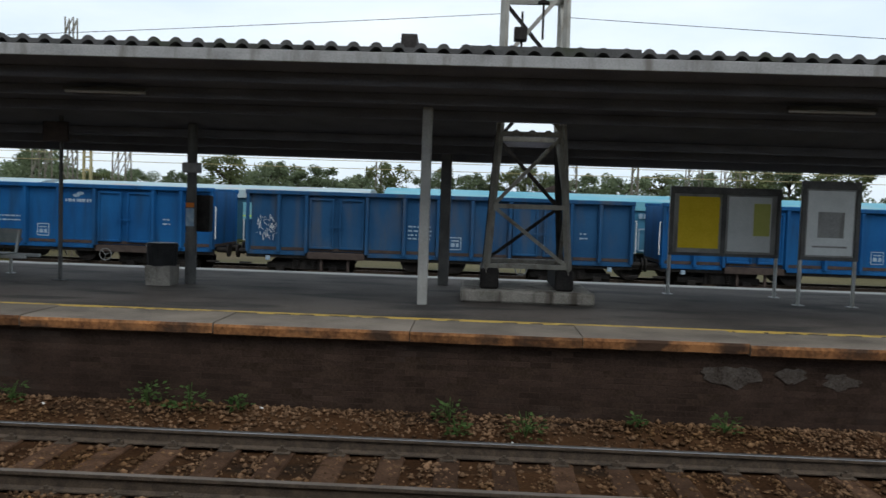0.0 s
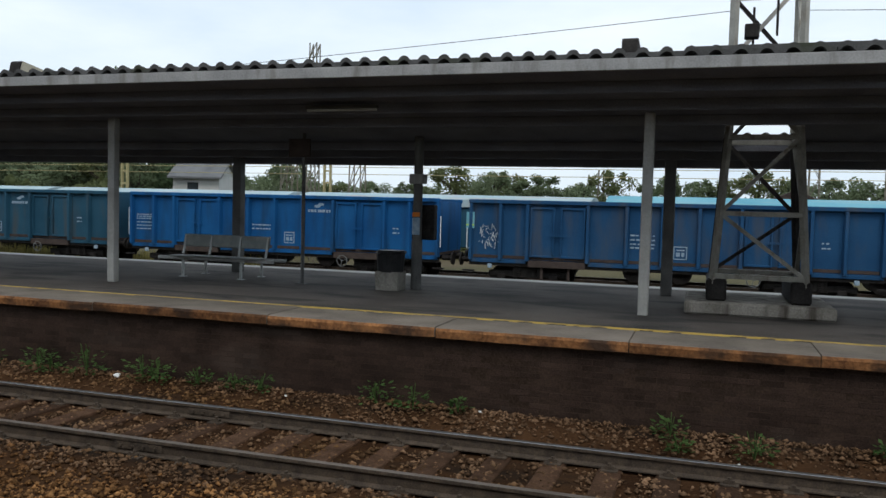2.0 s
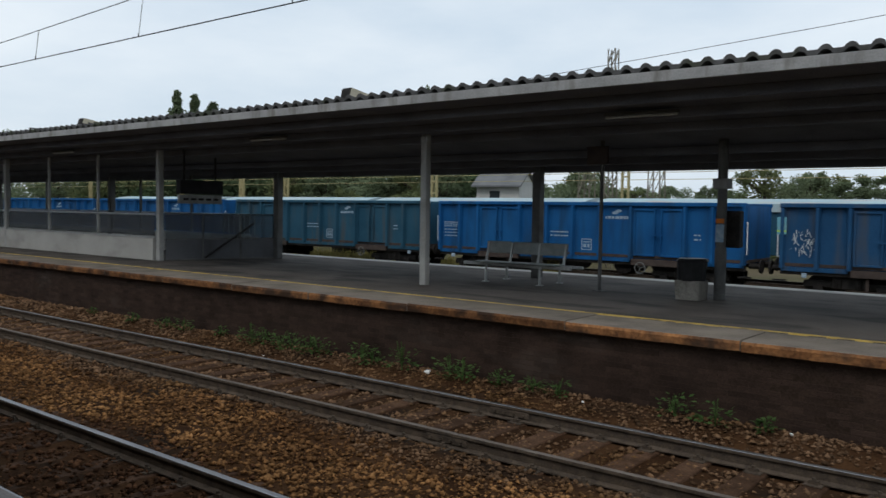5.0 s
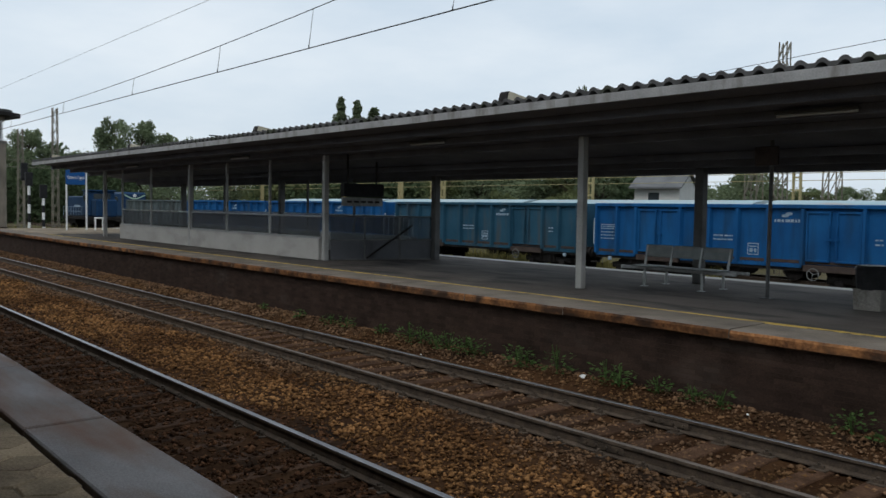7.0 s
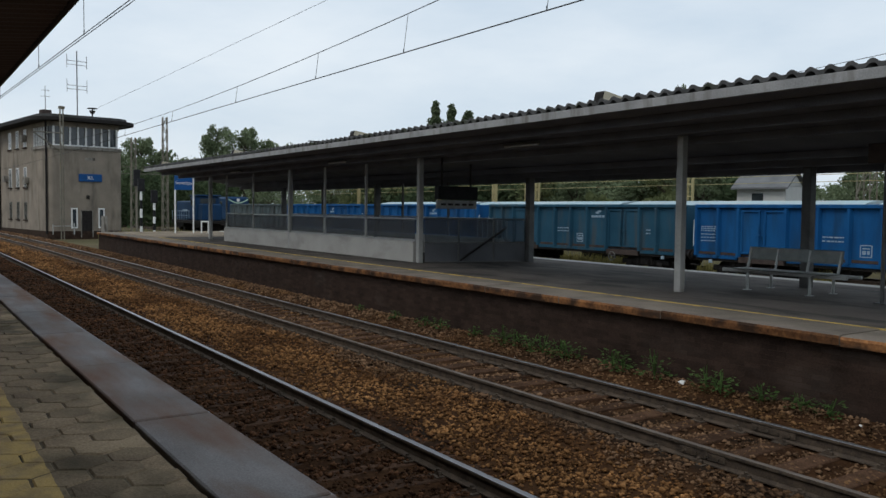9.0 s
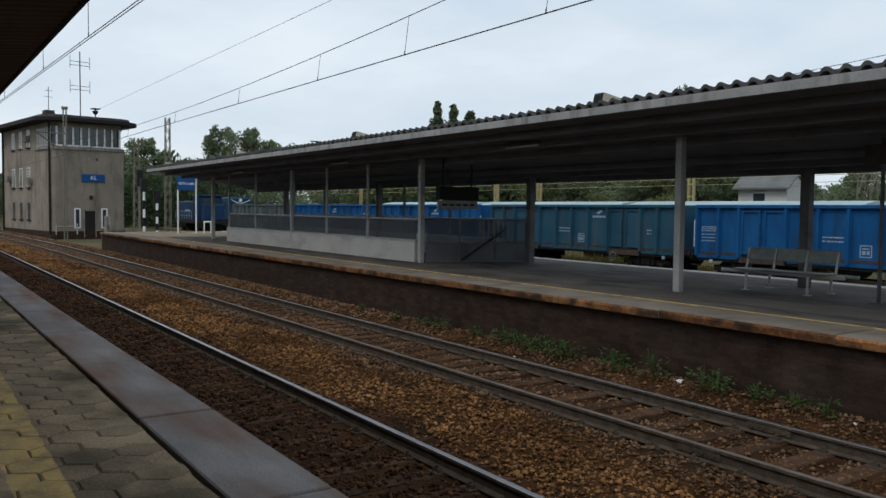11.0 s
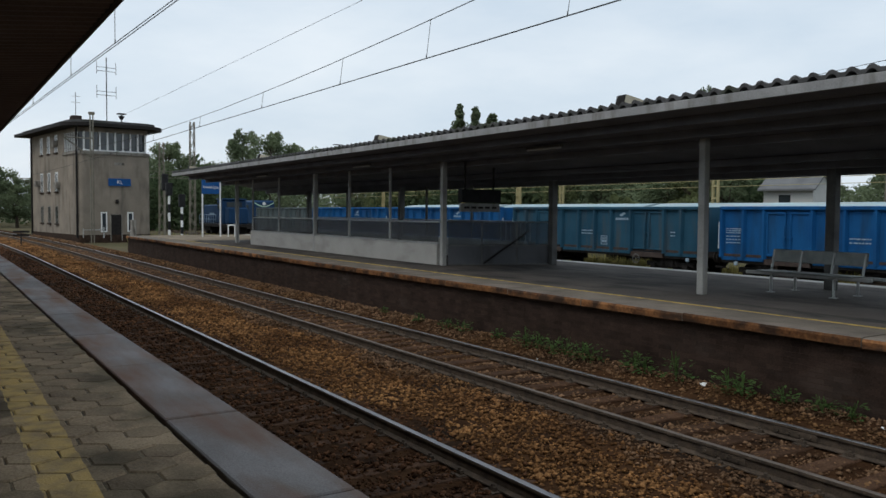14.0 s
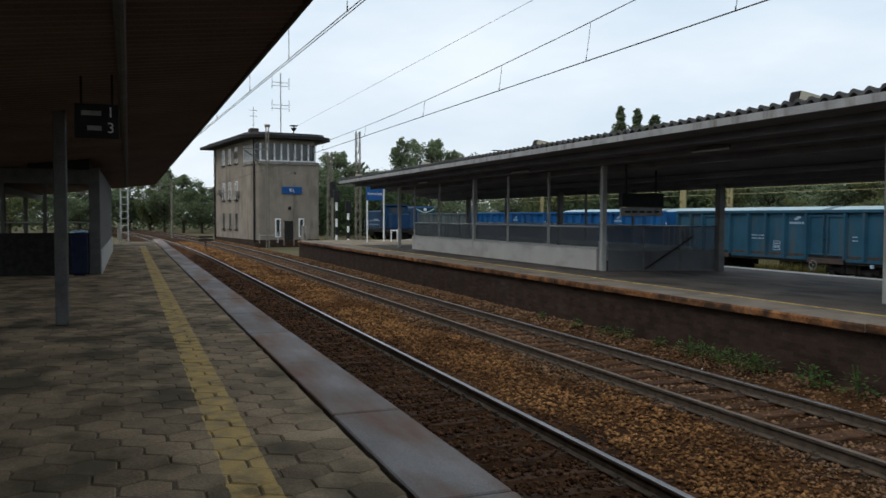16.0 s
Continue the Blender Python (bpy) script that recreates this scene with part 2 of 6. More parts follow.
M_navy = mat("navy_bin_paint", (0.008, 0.012, 0.03), (0.016, 0.022, 0.045), 4, 0.55, bump=0.05)
M_bag = mat("pale_blue_plastic", (0.30, 0.50, 0.60), (0.45, 0.62, 0.70), 8, 0.5, bump=0.05)
M_greypanel = mat("grey_sheet_panel", (0.075, 0.078, 0.085), (0.105, 0.108, 0.116), 1.2, 0.6, bump=0.05, streak=(0.06, 0.06, 0.065), streak_scale=(1.5, 1.5, 0.5))
M_bluesign = mat("blue_sign", (0.010, 0.06, 0.19), (0.014, 0.08, 0.24), 2, 0.45, bump=0.0)
M_render = mat("grey_brown_render", (0.18, 0.155, 0.127), (0.275, 0.236, 0.19), 0.7, 0.9, bump=0.2, fine=25, streak=(0.125, 0.108, 0.09), streak_scale=(1.2, 1.2, 0.25))
M_glassdark = mat("window_glass", (0.02, 0.025, 0.03), (0.05, 0.06, 0.065), 0.7, 0.12, bump=0.0, spec=0.6)
M_teal = mat("teal_wagon_paint", (0.011, 0.048, 0.082), (0.023, 0.075, 0.118), 0.8, 0.6, bump=0.12, streak=(0.05, 0.065, 0.075), streak_scale=(2.5, 2.5, 0.35), streak_at=(0.5, 0.75))
M_blue = mat("blue_wagon_paint", (0.005, 0.055, 0.17), (0.010, 0.088, 0.235), 0.8, 0.6, bump=0.12, streak=(0.012, 0.042, 0.095), streak_scale=(2.5, 2.5, 0.35), streak_at=(0.48, 0.75))
M_blueold = mat("faded_blue_wagon_paint", (0.008, 0.043, 0.108), (0.018, 0.07, 0.155), 0.7, 0.6, bump=0.12, streak=(0.055, 0.065, 0.08), streak_scale=(2.2, 2.2, 0.4), streak_at=(0.5, 0.78))
M_greywag = mat("grey_wagon_paint", (0.06, 0.08, 0.085), (0.11, 0.135, 0.14), 0.8, 0.65, bump=0.12, streak=(0.045, 0.045, 0.045), streak_scale=(2.5, 2.5, 0.4))
M_cyan = mat("pale_cyan_roof", (0.085, 0.27, 0.35), (0.17, 0.38, 0.45), 0.3, 0.7, bump=0.05, streak=(0.22, 0.34, 0.37), streak_scale=(0.4, 2, 2))
M_paleroof = mat("pale_grey_roof", (0.24, 0.35, 0.39), (0.36, 0.46, 0.49), 0.3, 0.6, bump=0.05, streak=(0.35, 0.34, 0.32), streak_scale=(0.5, 2, 2))
M_brown = mat("brown_wagon_steel", (0.034, 0.027, 0.025), (0.072, 0.055, 0.048), 4, 0.8, bump=0.2)
M_mark = mat("faded_white_marking", (0.15, 0.24, 0.33), (0.33, 0.40, 0.46), 9, 0.7, bump=0.0)
M_grab = mat("white_grab_paint", (0.50, 0.54, 0.56), (0.66, 0.68, 0.68), 9, 0.6, bump=0.0)
M_grey = mat("grey_wheel_paint", (0.10, 0.105, 0.105), (0.16, 0.165, 0.165), 6, 0.6, bump=0.05)
M_pale_green = mat("pale_green_stripe", (0.35, 0.50, 0.38), (0.45, 0.60, 0.46), 5, 0.6, bump=0.0)
M_green = mat("yellow_green_stripe", (0.35, 0.55, 0.06), (0.42, 0.62, 0.1), 5, 0.6, bump=0.0)
M_leafA = mat("leaf_green", (0.115, 0.15, 0.082), (0.195, 0.235, 0.14), 0.35, 0.85, bump=0.0, fine=3, island=0.28)
M_leafB = mat("leaf_dark", (0.095, 0.125, 0.07), (0.165, 0.20, 0.115), 0.35, 0.85, bump=0.0, fine=3, island=0.28)
M_leafC = mat("leaf_yellowing", (0.095, 0.115, 0.05), (0.16, 0.18, 0.085), 0.35, 0.85, bump=0.0, fine=3, island=0.25)
M_leafwood = mat("leaf_woods", (0.048, 0.072, 0.036), (0.085, 0.115, 0.058), 0.35, 0.85, bump=0.0, fine=3, island=0.28)
M_weed = mat("weed_leaf", (0.038, 0.08, 0.022), (0.095, 0.155, 0.05), 6, 0.7, bump=0.0, island=0.4)


def leafy(m, share):
    """Lets part of the light through the leaves."""
    n, l = m.node_tree.nodes, m.node_tree.links
    b = n["Principled BSDF"]
    tl, mx = n.new("ShaderNodeBsdfTranslucent"), n.new("ShaderNodeMixShader")
    l.new(b.inputs["Base Color"].links[0].from_socket, tl.inputs[0])
    mx.inputs[0].default_value = share
    l.new(b.outputs[0], mx.inputs[1])
    l.new(tl.outputs[0], mx.inputs[2])
    l.new(mx.outputs[0], n["Material Output"].inputs[0])


for leaf_material in (M_leafA, M_leafB, M_leafC, M_leafwood, M_weed):
    leafy(leaf_material, 0.45)
M_lightblue = mat("light_blue_wagon_paint", (0.03, 0.13, 0.22), (0.06, 0.19, 0.29), 0.8, 0.6, bump=0.1, streak=(0.05, 0.10, 0.14), streak_scale=(2.5, 2.5, 0.35))
M_drygrass = mat("dry_grass", (0.16, 0.15, 0.045), (0.30, 0.26, 0.10), 0.6, 0.9, bump=0.0, fine=5, island=0.35)
M_stain = mat("lime_stain", (0.028, 0.021, 0.017), (0.085, 0.075, 0.066), 6, 0.95, bump=0.4, fine=40)
M_bark = mat("bark", (0.03, 0.024, 0.018), (0.08, 0.065, 0.05), 5, 0.95, bump=0.6, fine=20)
M_mast = mat("mast_paint", (0.13, 0.12, 0.095), (0.21, 0.195, 0.16), 3, 0.7, 0.2, bump=0.05, streak=(0.20, 0.15, 0.09), streak_at=(0.58, 0.8))
M_mastyellow = mat("pale_yellow_mast", (0.28, 0.24, 0.12), (0.37, 0.32, 0.17), 3, 0.7, bump=0.05)
M_wire = mat("contact_wire_metal", (0.02, 0.02, 0.02), (0.05, 0.05, 0.05), 3, 0.6, 0.3, bump=0.0)
M_housewall = mat("white_house_render", (0.45, 0.45, 0.43), (0.56, 0.56, 0.54), 0.6, 0.9, bump=0.1)
M_houseroof = mat("grey_house_roof", (0.10, 0.105, 0.11), (0.17, 0.175, 0.18), 1.0, 0.85, bump=0.2)
M_screen = glass("dirty_screen_glass", (0.10, 0.105, 0.115), 0.68)
M_mesh = glass("railing_mesh", (0.06, 0.063, 0.067), 0.5, 0.6)


# ---- building helpers ----
def mesh_of(bm, name, *materials):
    bmesh.ops.recalc_face_normals(bm, faces=bm.faces)
    me = bpy.data.meshes.new(name)
    bm.to_mesh(me)
    bm.free()
    for m in materials:
        me.materials.append(m)
    return me


def part(name, bm, material, parent=None, label=""):
    me = bm if isinstance(bm, bpy.types.Mesh) else mesh_of(bm, name, material)
    ob = new(name, me)
    if parent:
        ob.parent = parent
    if label:
        tagged(ob, label)
    return ob


def thing(name, label, category, group="", m=None):
    ob = new(name)
    ob.empty_display_size = 0.2
    if m is not None:
        ob.matrix_basis = m
    return tagged(ob, label, category, group)


def bx(bm, x0, x1, y0, y1, z0, z1, bevel=0.0):
    """Adds a box, with its edges broken where bevel is given."""
    r = bmesh.ops.create_cube(bm, size=1, matrix=Matrix.LocRotScale(((x0 + x1) / 2, (y0 + y1) / 2, (z0 + z1) / 2), None, (abs(x1 - x0), abs(y1 - y0), abs(z1 - z0))))
    if bevel:
        es = {e for v in r["verts"] for e in v.link_edges}
        bmesh.ops.bevel(bm, geom=list(es), offset=bevel, segments=1, affect="EDGES")
    return bm


def box(x0, x1, y0, y1, z0, z1, bevel=0.0):
    return bx(bmesh.new(), x0, x1, y0, y1, z0, z1, bevel)


def rod(bm, a, b, r, n=8, r2=None):
    """Adds a round bar from a to b."""
    a, b = Vector(a), Vector(b)
    d = b - a
    q = d.to_track_quat("Z", "Y").to_matrix().to_4x4()
    bmesh.ops.create_cone(bm, cap_ends=True, segments=n, radius1=r, radius2=r if r2 is None else r2, depth=d.length, matrix=Matrix.Translation((a + b) / 2) @ q)
    return bm


def bar(bm, a, b, w, h=None):
    """Adds a square bar from a to b."""
    a, b = Vector(a), Vector(b)
    d = b - a
    q = d.to_track_quat("Z", "Y").to_matrix().to_4x4()
    bmesh.ops.create_cube(bm, size=1, matrix=Matrix.Translation((a + b) / 2) @ q @ Matrix.Diagonal((w, h or w, d.length, 1)))
    return bm


def prism(outline, y0, y1):
    """A solid from an outline in x and z, pushed through from y0 to y1."""
    bm = bmesh.new()
    f = [bm.verts.new((x, y0, z)) for x, z in outline]
    g = [bm.verts.new((x, y1, z)) for x, z in outline]
    n = len(outline)
    bm.faces.new(f)
    bm.faces.new(g[::-1])
    for i in range(n):
        bm.faces.new((f[i], g[i], g[(i + 1) % n], f[(i + 1) % n]))
    return bm


def letters(name, body, size, parent, material, m):
    """Words from the built-in font, as a thin mesh under its sign."""
    cu = bpy.data.curves.new(name, "FONT")
    cu.body, cu.size, cu.extrude, cu.align_x, cu.align_y = body, size, 0.004, "CENTER", "CENTER"
    tmp = bpy.data.objects.new(name, cu)
    scene.collection.objects.link(tmp)
    me = bpy.data.meshes.new_from_object(tmp.evaluated_get(bpy.context.evaluated_depsgraph_get()))
    bpy.data.objects.remove(tmp)
    me.materials.clear()
    me.materials.append(material)
    ob = new(name, me)
    ob.parent = parent
    ob.matrix_basis = m
    return ob


def bend(x):
    """How far the tracks swing aside past the platforms."""
    return -5.5e-4 * max(0.0, -45 - x) ** 2


def sweep(outline, path, tops=()):
    """A profile (across, up) drawn along path; the faces in tops take the second material."""
    vs, fs = [], []
    n = len(outline)
    for i, p in enumerate(path):
        a, b = Vector(path[max(i - 1, 0)]), Vector(path[min(i + 1, len(path) - 1)])
        d = (b - a).normalized()
        side = Vector((-d.y, d.x, 0)) if abs(d.x) + abs(d.y) > 0 else Vector((0, 1, 0))
        for u, v in outline:
            vs.append(Vector(p) + side * u + Vector((0, 0, v)))
    for i in range(len(path) - 1):
        for k in range(n):
            fs.append((i * n + k, i * n + (k + 1) % n, (i + 1) * n + (k + 1) % n, (i + 1) * n + k))
    me = bpy.data.meshes.new("sweep")
    me.from_pydata(vs, [], fs)
    for q, f in enumerate(me.polygons):
        if q % n in tops:
            f.material_index = 1
    return me


def tube(path, r, n=5):
    """One round wire along a path."""
    vs, fs = [], []
    for p in path:
        for k in range(n):
            a = 6.2832 * k / n
            vs.append((p[0], p[1] + math.cos(a) * r, p[2] + math.sin(a) * r))
    for i in range(len(path) - 1):
        for k in range(n):
            fs.append((i * n + k, i * n + (k + 1) % n, (i + 1) * n + (k + 1) % n, (i + 1) * n + k))
    me = bpy.data.meshes.new("wire")
    me.from_pydata(vs, [], fs)
    return me


# ---- ground, ballast and tracks ----
bm = bmesh.new()
bmesh.ops.create_grid(bm, x_segments=90, y_segments=60, size=1, matrix=Matrix.Translation((-300, 250, -0.5)) @ Matrix.Diagonal((1300, 1000, 1, 1)))
tagged(part("ground", bm, M_field), "rough trackside ground with dry grass and gravel", "ground", kind="structure")



def shoulder(y):
    """Ballast heaped over the sleeper ends, outside the rails of the far track."""
    d = abs(y - 8.115)
    return 0.05 * max(0.0, min(1.0, (d - 0.85) / 0.15)) * max(0.0, min(1.0, (1.9 - d) / 0.5))


xs = [12 - 0.3 * i for i in range(190)] + [-45 - 5.0 * i for i in range(1, 36)]
ys = [1.7 + 0.17 * i for i in range(50)]
vs, fs = [], []
for x in xs:
    for y in ys:
        h = 0.05 * noise.noise((x * 0.5, y * 0.9, 3)) + 0.035 * noise.noise((x * 2.3, y * 2.3, 7))
        mound = 0.05 * math.exp(-((y - 6.0) / 0.8) ** 2) + 0.20 * max(0.0, min(1.0, (y - 9.15) / 0.6)) + 0.016 * max(0.0, min(1.0, (5.1 - y) / 0.5))
        vs.append((x, y + bend(x), -0.207 + h * 0.45 + mound + shoulder(y)))
n = len(ys)
for i in range(len(xs) - 1):
    for k in range(n - 1):
        fs.append((i * n + k, (i + 1) * n + k, (i + 1) * n + k + 1, i * n + k + 1))
me = bpy.data.meshes.new("ballast_bed")
me.from_pydata(vs, [], fs)
me.materials.append(M_soil)
tagged(new("ballast_bed", me), "brown dirt and fine gravel between the rails", "ground", kind="structure")
# second bed under the goods trains
bm = box(-260, 60, 18.6, 36, -0.5, -0.42)
tagged(part("ballast_bed", bm, M_field), "pale gravel bed under the goods tracks", "ground", kind="structure")


def stones(name, boxes, label, material, seed, band):
    """Loose broken stones as one mesh: squashed, turned, uneven octahedra."""
    rng = np.random.default_rng(seed)
    base = np.array([(1, 0, 0), (-1, 0, 0), (0, 1, 0), (0, -1, 0), (0, 0, 1), (0, 0, -1)], float)
    tri = np.array([(0, 2, 4), (2, 1, 4), (1, 3, 4), (3, 0, 4), (2, 0, 5), (1, 2, 5), (3, 1, 5), (0, 3, 5)])
    allv, cnt = [], 0
    for x0, x1, y0, y1, per, s0, s1 in boxes:
        k = int((x1 - x0) * (y1 - y0) * per)
        px, py = rng.uniform(x0, x1, k), rng.uniform(y0, y1, k)
        edge = 0.35 * np.sin(px * 0.9) + rng.normal(0, 0.22, k)
        keep = (py + edge * 0.6 > band[0]) & (py + edge * 0.6 < band[1])
        for ry in (3.22, 4.73, 7.36, 8.87):
            keep &= np.abs(py - ry) > 0.11
        # fewer stones on the sleepers
        on = ((np.abs(py - 3.975) < 1.25) | (np.abs(py - 8.115) < 1.25)) & (np.abs(((px + 1000.0) % 0.6) - 0.3) < 0.125)
        keep &= ~(on & (rng.uniform(size=k) > np.where(py < 5.5, 0.16, 0.22)))
        px, py = px[keep], py[keep]
        k = len(px)
        s = s0 + (s1 * 1.35 - s0) * rng.uniform(0, 1, k) ** 3.0
        v = base[None] * rng.uniform(0.55, 1.15, (k, 6, 1)) + rng.uniform(-0.25, 0.25, (k, 6, 3))
        v *= s[:, None, None] * np.array([1.1, 1.0, 0.7])
        a = rng.uniform(0, 6.283, k)
        c, d = np.cos(a)[:, None], np.sin(a)[:, None]
        vx, vy = v[:, :, 0] * c - v[:, :, 1] * d, v[:, :, 0] * d + v[:, :, 1] * c
        curve = np.where(px < -45, -5.5e-4 * (-45 - px) ** 2, 0.0)
        mound = 0.05 * np.exp(-((py - 6.0) / 0.8) ** 2) + 0.20 * np.clip((py - 9.15) / 0.6, 0, 1) + 0.026 * np.clip((5.1 - py) / 0.5, 0, 1)
        dd = np.abs(py - 8.115)
        mound = mound + 0.05 * np.clip((dd - 0.85) / 0.15, 0, 1) * np.clip((1.9 - dd) / 0.5, 0, 1)
        pz = -0.198 + mound + rng.uniform(-0.02, 0.022, k)
        v = np.stack([vx + px[:, None], vy + (py + curve)[:, None], v[:, :, 2] + pz[:, None]], 2)
        allv.append(v.reshape(-1, 3))
        cnt += k
    v = np.concatenate(allv)
    f = (tri[None] + 6 * np.arange(cnt)[:, None, None]).reshape(-1)
    me = bpy.data.meshes.new(name)
    me.vertices.add(len(v))
    me.vertices.foreach_set("co", v.reshape(-1).astype(np.float32))
    me.loops.add(len(f))
    me.loops.foreach_set("vertex_index", f.astype(np.int32))
    me.polygons.add(len(f) // 3)
    me.polygons.foreach_set("loop_start", np.arange(0, len(f), 3, dtype=np.int32))
    me.update(calc_edges=True)
    me.materials.append(material)
    tagged(new(name, me), label, "ballast", kind="stuff")


for nm, material, seed, band, lab in (("ballast_stones", M_stonedark, 5, (0, 5.15), "dark oily crushed stone in the near track"), ("ballast_stones", M_stone, 6, (5.15, 6.75), "orange-brown crushed stone heaped between the tracks"), ("ballast_stones", M_stonegrey, 7, (6.75, 12), "grey-brown crushed stone along the platform wall")):
    y0, y1 = max(2.3, band[0] - 0.6), min(10.0, band[1] + 0.6)
    stones(nm, [(-8, 6, y0, y1, 560, 0.015, 0.038), (-16, -8, y0, y1, 420, 0.017, 0.042), (-30, -16, y0, y1, 270, 0.025, 0.052), (-50, -30, y0, y1, 130, 0.032, 0.06), (-90, -50, y0, y1, 48, 0.05, 0.085)], lab, material, seed, band)

RAIL = [(-0.036, -0.004), (-0.03, 0), (0.03, 0), (0.036, -0.004), (0.036, -0.036), (0.009, -0.05), (0.009, -0.14), (0.07, -0.158), (0.07, -0.172), (-0.07, -0.172), (-0.07, -0.158), (-0.009, -0.14), (-0.009, -0.05), (-0.036, -0.036)]


def rail_mesh(y, z=0.0, x0=14.0, x1=-230.0, curved=True, top=None):
    path = [(x, y + (bend(x) if curved else 0), z) for x in [x0, -20, -44] + [-48 - 5 * i for i in range(int((-48 - x1) / 5))]]
    me = sweep(RAIL, path, (0, 1, 2))
    me.materials.append(M_rust)
    me.materials.append(top or M_railtop)
    return me


def sleeper_mesh():
    bm = box(-0.125, 0.125, -1.25, 1.25, -0.32, -0.178, 0.012)
    for v in bm.verts:
        v.co += Vector((noise.noise(v.co * 7) * 0.015, noise.noise(v.co * 5 + Vector((3, 0, 0))) * 0.02, noise.noise(v.co * 6) * 0.006))
    return mesh_of(bm, "sleeper", M_sleeper)


def fastening_mesh():
    bm = box(-0.09, 0.09, -0.17, 0.17, -0.178, -0.165)
    for s in (-1, 1):
        bx(bm, -0.05, 0.05, s * 0.085, s * 0.125, -0.166, -0.125)
        rod(bm, (0, s * 0.105, -0.13), (0, s * 0.105, -0.10), 0.022, 6)
    return mesh_of(bm, "fastening", M_rust)


SLEEPER, FASTENING = sleeper_mesh(), fastening_mesh()


def track(label, y, tops):
    t = thing("railway_track", label, "railway track", "main line tracks")
    for k, dy in enumerate((-0.755, 0.755)):
        part("rail", rail_mesh(y + dy, top=tops[k]), None, t)
    x = 8.1
    while x > -66:
        for name, me, oy in (("sleeper", SLEEPER, 0.0), ("fastening", FASTENING, -0.755), ("fastening", FASTENING, 0.755)):
            if name == "sleeper" or x > -36:
                p = part(name, me, None, t)
                p.location = (x, y + oy + bend(x), random.uniform(-0.006, 0.004) if name == "sleeper" else 0)
                if name == "sleeper":
                    p.rotation_euler = (0, 0, random.uniform(-0.02, 0.02))
        x -= 0.6
    return t


near_track = track("track beside the paved platform, one polished rail and dark sleepers", 3.975, (M_railtop, M_railtop))
far_track = track("dull rusty track with dark timber sleepers along the brick platform", 8.115, (M_raildull, M_railtop))
for x, y in ((-5.72, 7.36), (-5.86, 8.87)):
    bm = bmesh.new()
    for s in (-1, 1):
        bx(bm, x - 0.3, x + 0.3, y + s * 0.012, y + s * 0.032, -0.13, -0.05, 0.004)
        for k in range(4):
            rod(bm, (x - 0.22 + k * 0.147, y + s * 0.03, -0.09), (x - 0.22 + k * 0.147, y + s * 0.055, -0.09), 0.018, 6)
    part("joint_bar", bm, M_rust, far_track, "bolted bars joining two rail lengths")
for y, nm in ((28.4, "goods track under the blue wagon train"), (34.6, "goods track behind the first wagon train"), (19.4, "empty track along the back of the platform")):
    t = thing("railway_track", nm + ", rusty rails", "railway track", "goods tracks")
    for dy in (-0.755, 0.755):
        part("rail", rail_mesh(y + dy, -0.25, 45, -150, False, M_raildull), None, t)
    bm = bmesh.new()
    for i in range(240):
        bx(bm, 42 - i * 0.6 - 0.12, 42 - i * 0.6 + 0.12, y - 1.25, y + 1.25, -0.52, -0.405)
    s = part("sleepers", bm, M_sleeper, t)
    tagged(s, kind="stuff")

# ---- far platform ----
ZP, YE = 1.04, 9.88   # platform top and edge


def zroof(y):
    """Underside of the far canopy, which falls towards the back."""
    return 4.31 - 0.153 * (y - 10.5)


bm = box(-51.2, 34, YE + 0.98, 17.35, -0.5, ZP)
far_platform = tagged(part("platform_far", bm, M_asphalt), "dark worn asphalt island platform with a thin yellow line", "platform", kind="structure")
bm = box(-51.2, 34, YE + 0.13, YE + 0.98, -0.5, ZP - 0.14)
part("retaining_wall", bm, M_mortar, far_platform, "sooty brick wall under the platform edge")
bm = box(-51.2, 34, 17.0, 17.45, ZP - 0.12, ZP + 0.006, 0.01)
part("back_edge", bm, M_wallgrey, far_platform, "pale concrete strip along the back edge")
# Thin added sheet: its pale colour stands in for light past the roof.
part("open_end_paving", box(-51.19, -41.6, YE + 0.99, 16.99, ZP, ZP + 0.006), M_endpaving, far_platform, "dry tan platform top past the canopy, open daylight put into its colour")
# ramp end of the platform
bm = box(-51.45, -51.2, YE + 0.16, 17.3, -0.5, ZP - 0.02, 0.02)
part("platform_end", bm, M_mortar, far_platform, "dark brick platform end")


def coping_mesh():
    bm = bmesh.new()
    pts = [(0.01, ZP - 0.136), (0, ZP - 0.045), (0.02, ZP - 0.012), (0.06, ZP), (0.97, ZP), (0.97, ZP - 0.136)]
    cols = []
    segs = 14
    for i in range(segs + 1):
        x = -1.13 + 2.26 * i / segs
        cols.append([bm.verts.new((x, y + (noise.noise((x * 3, z * 9, 2)) * 0.012 if y < 0.1 else 0), z + (noise.noise((x * 4, 5, 1)) * 0.008 if z < ZP - 0.1 else 0))) for y, z in pts])
    n = len(pts)
    for i in range(segs):
        for k in range(n):
            f = bm.faces.new((cols[i][k], cols[i][(k + 1) % n], cols[i + 1][(k + 1) % n], cols[i + 1][k]))
            if k < 2:
                f.material_index = 1
    bm.faces.new(cols[0])
    bm.faces.new(cols[-1][::-1])
    return mesh_of(bm, "coping_slab", M_coping, M_copingface)


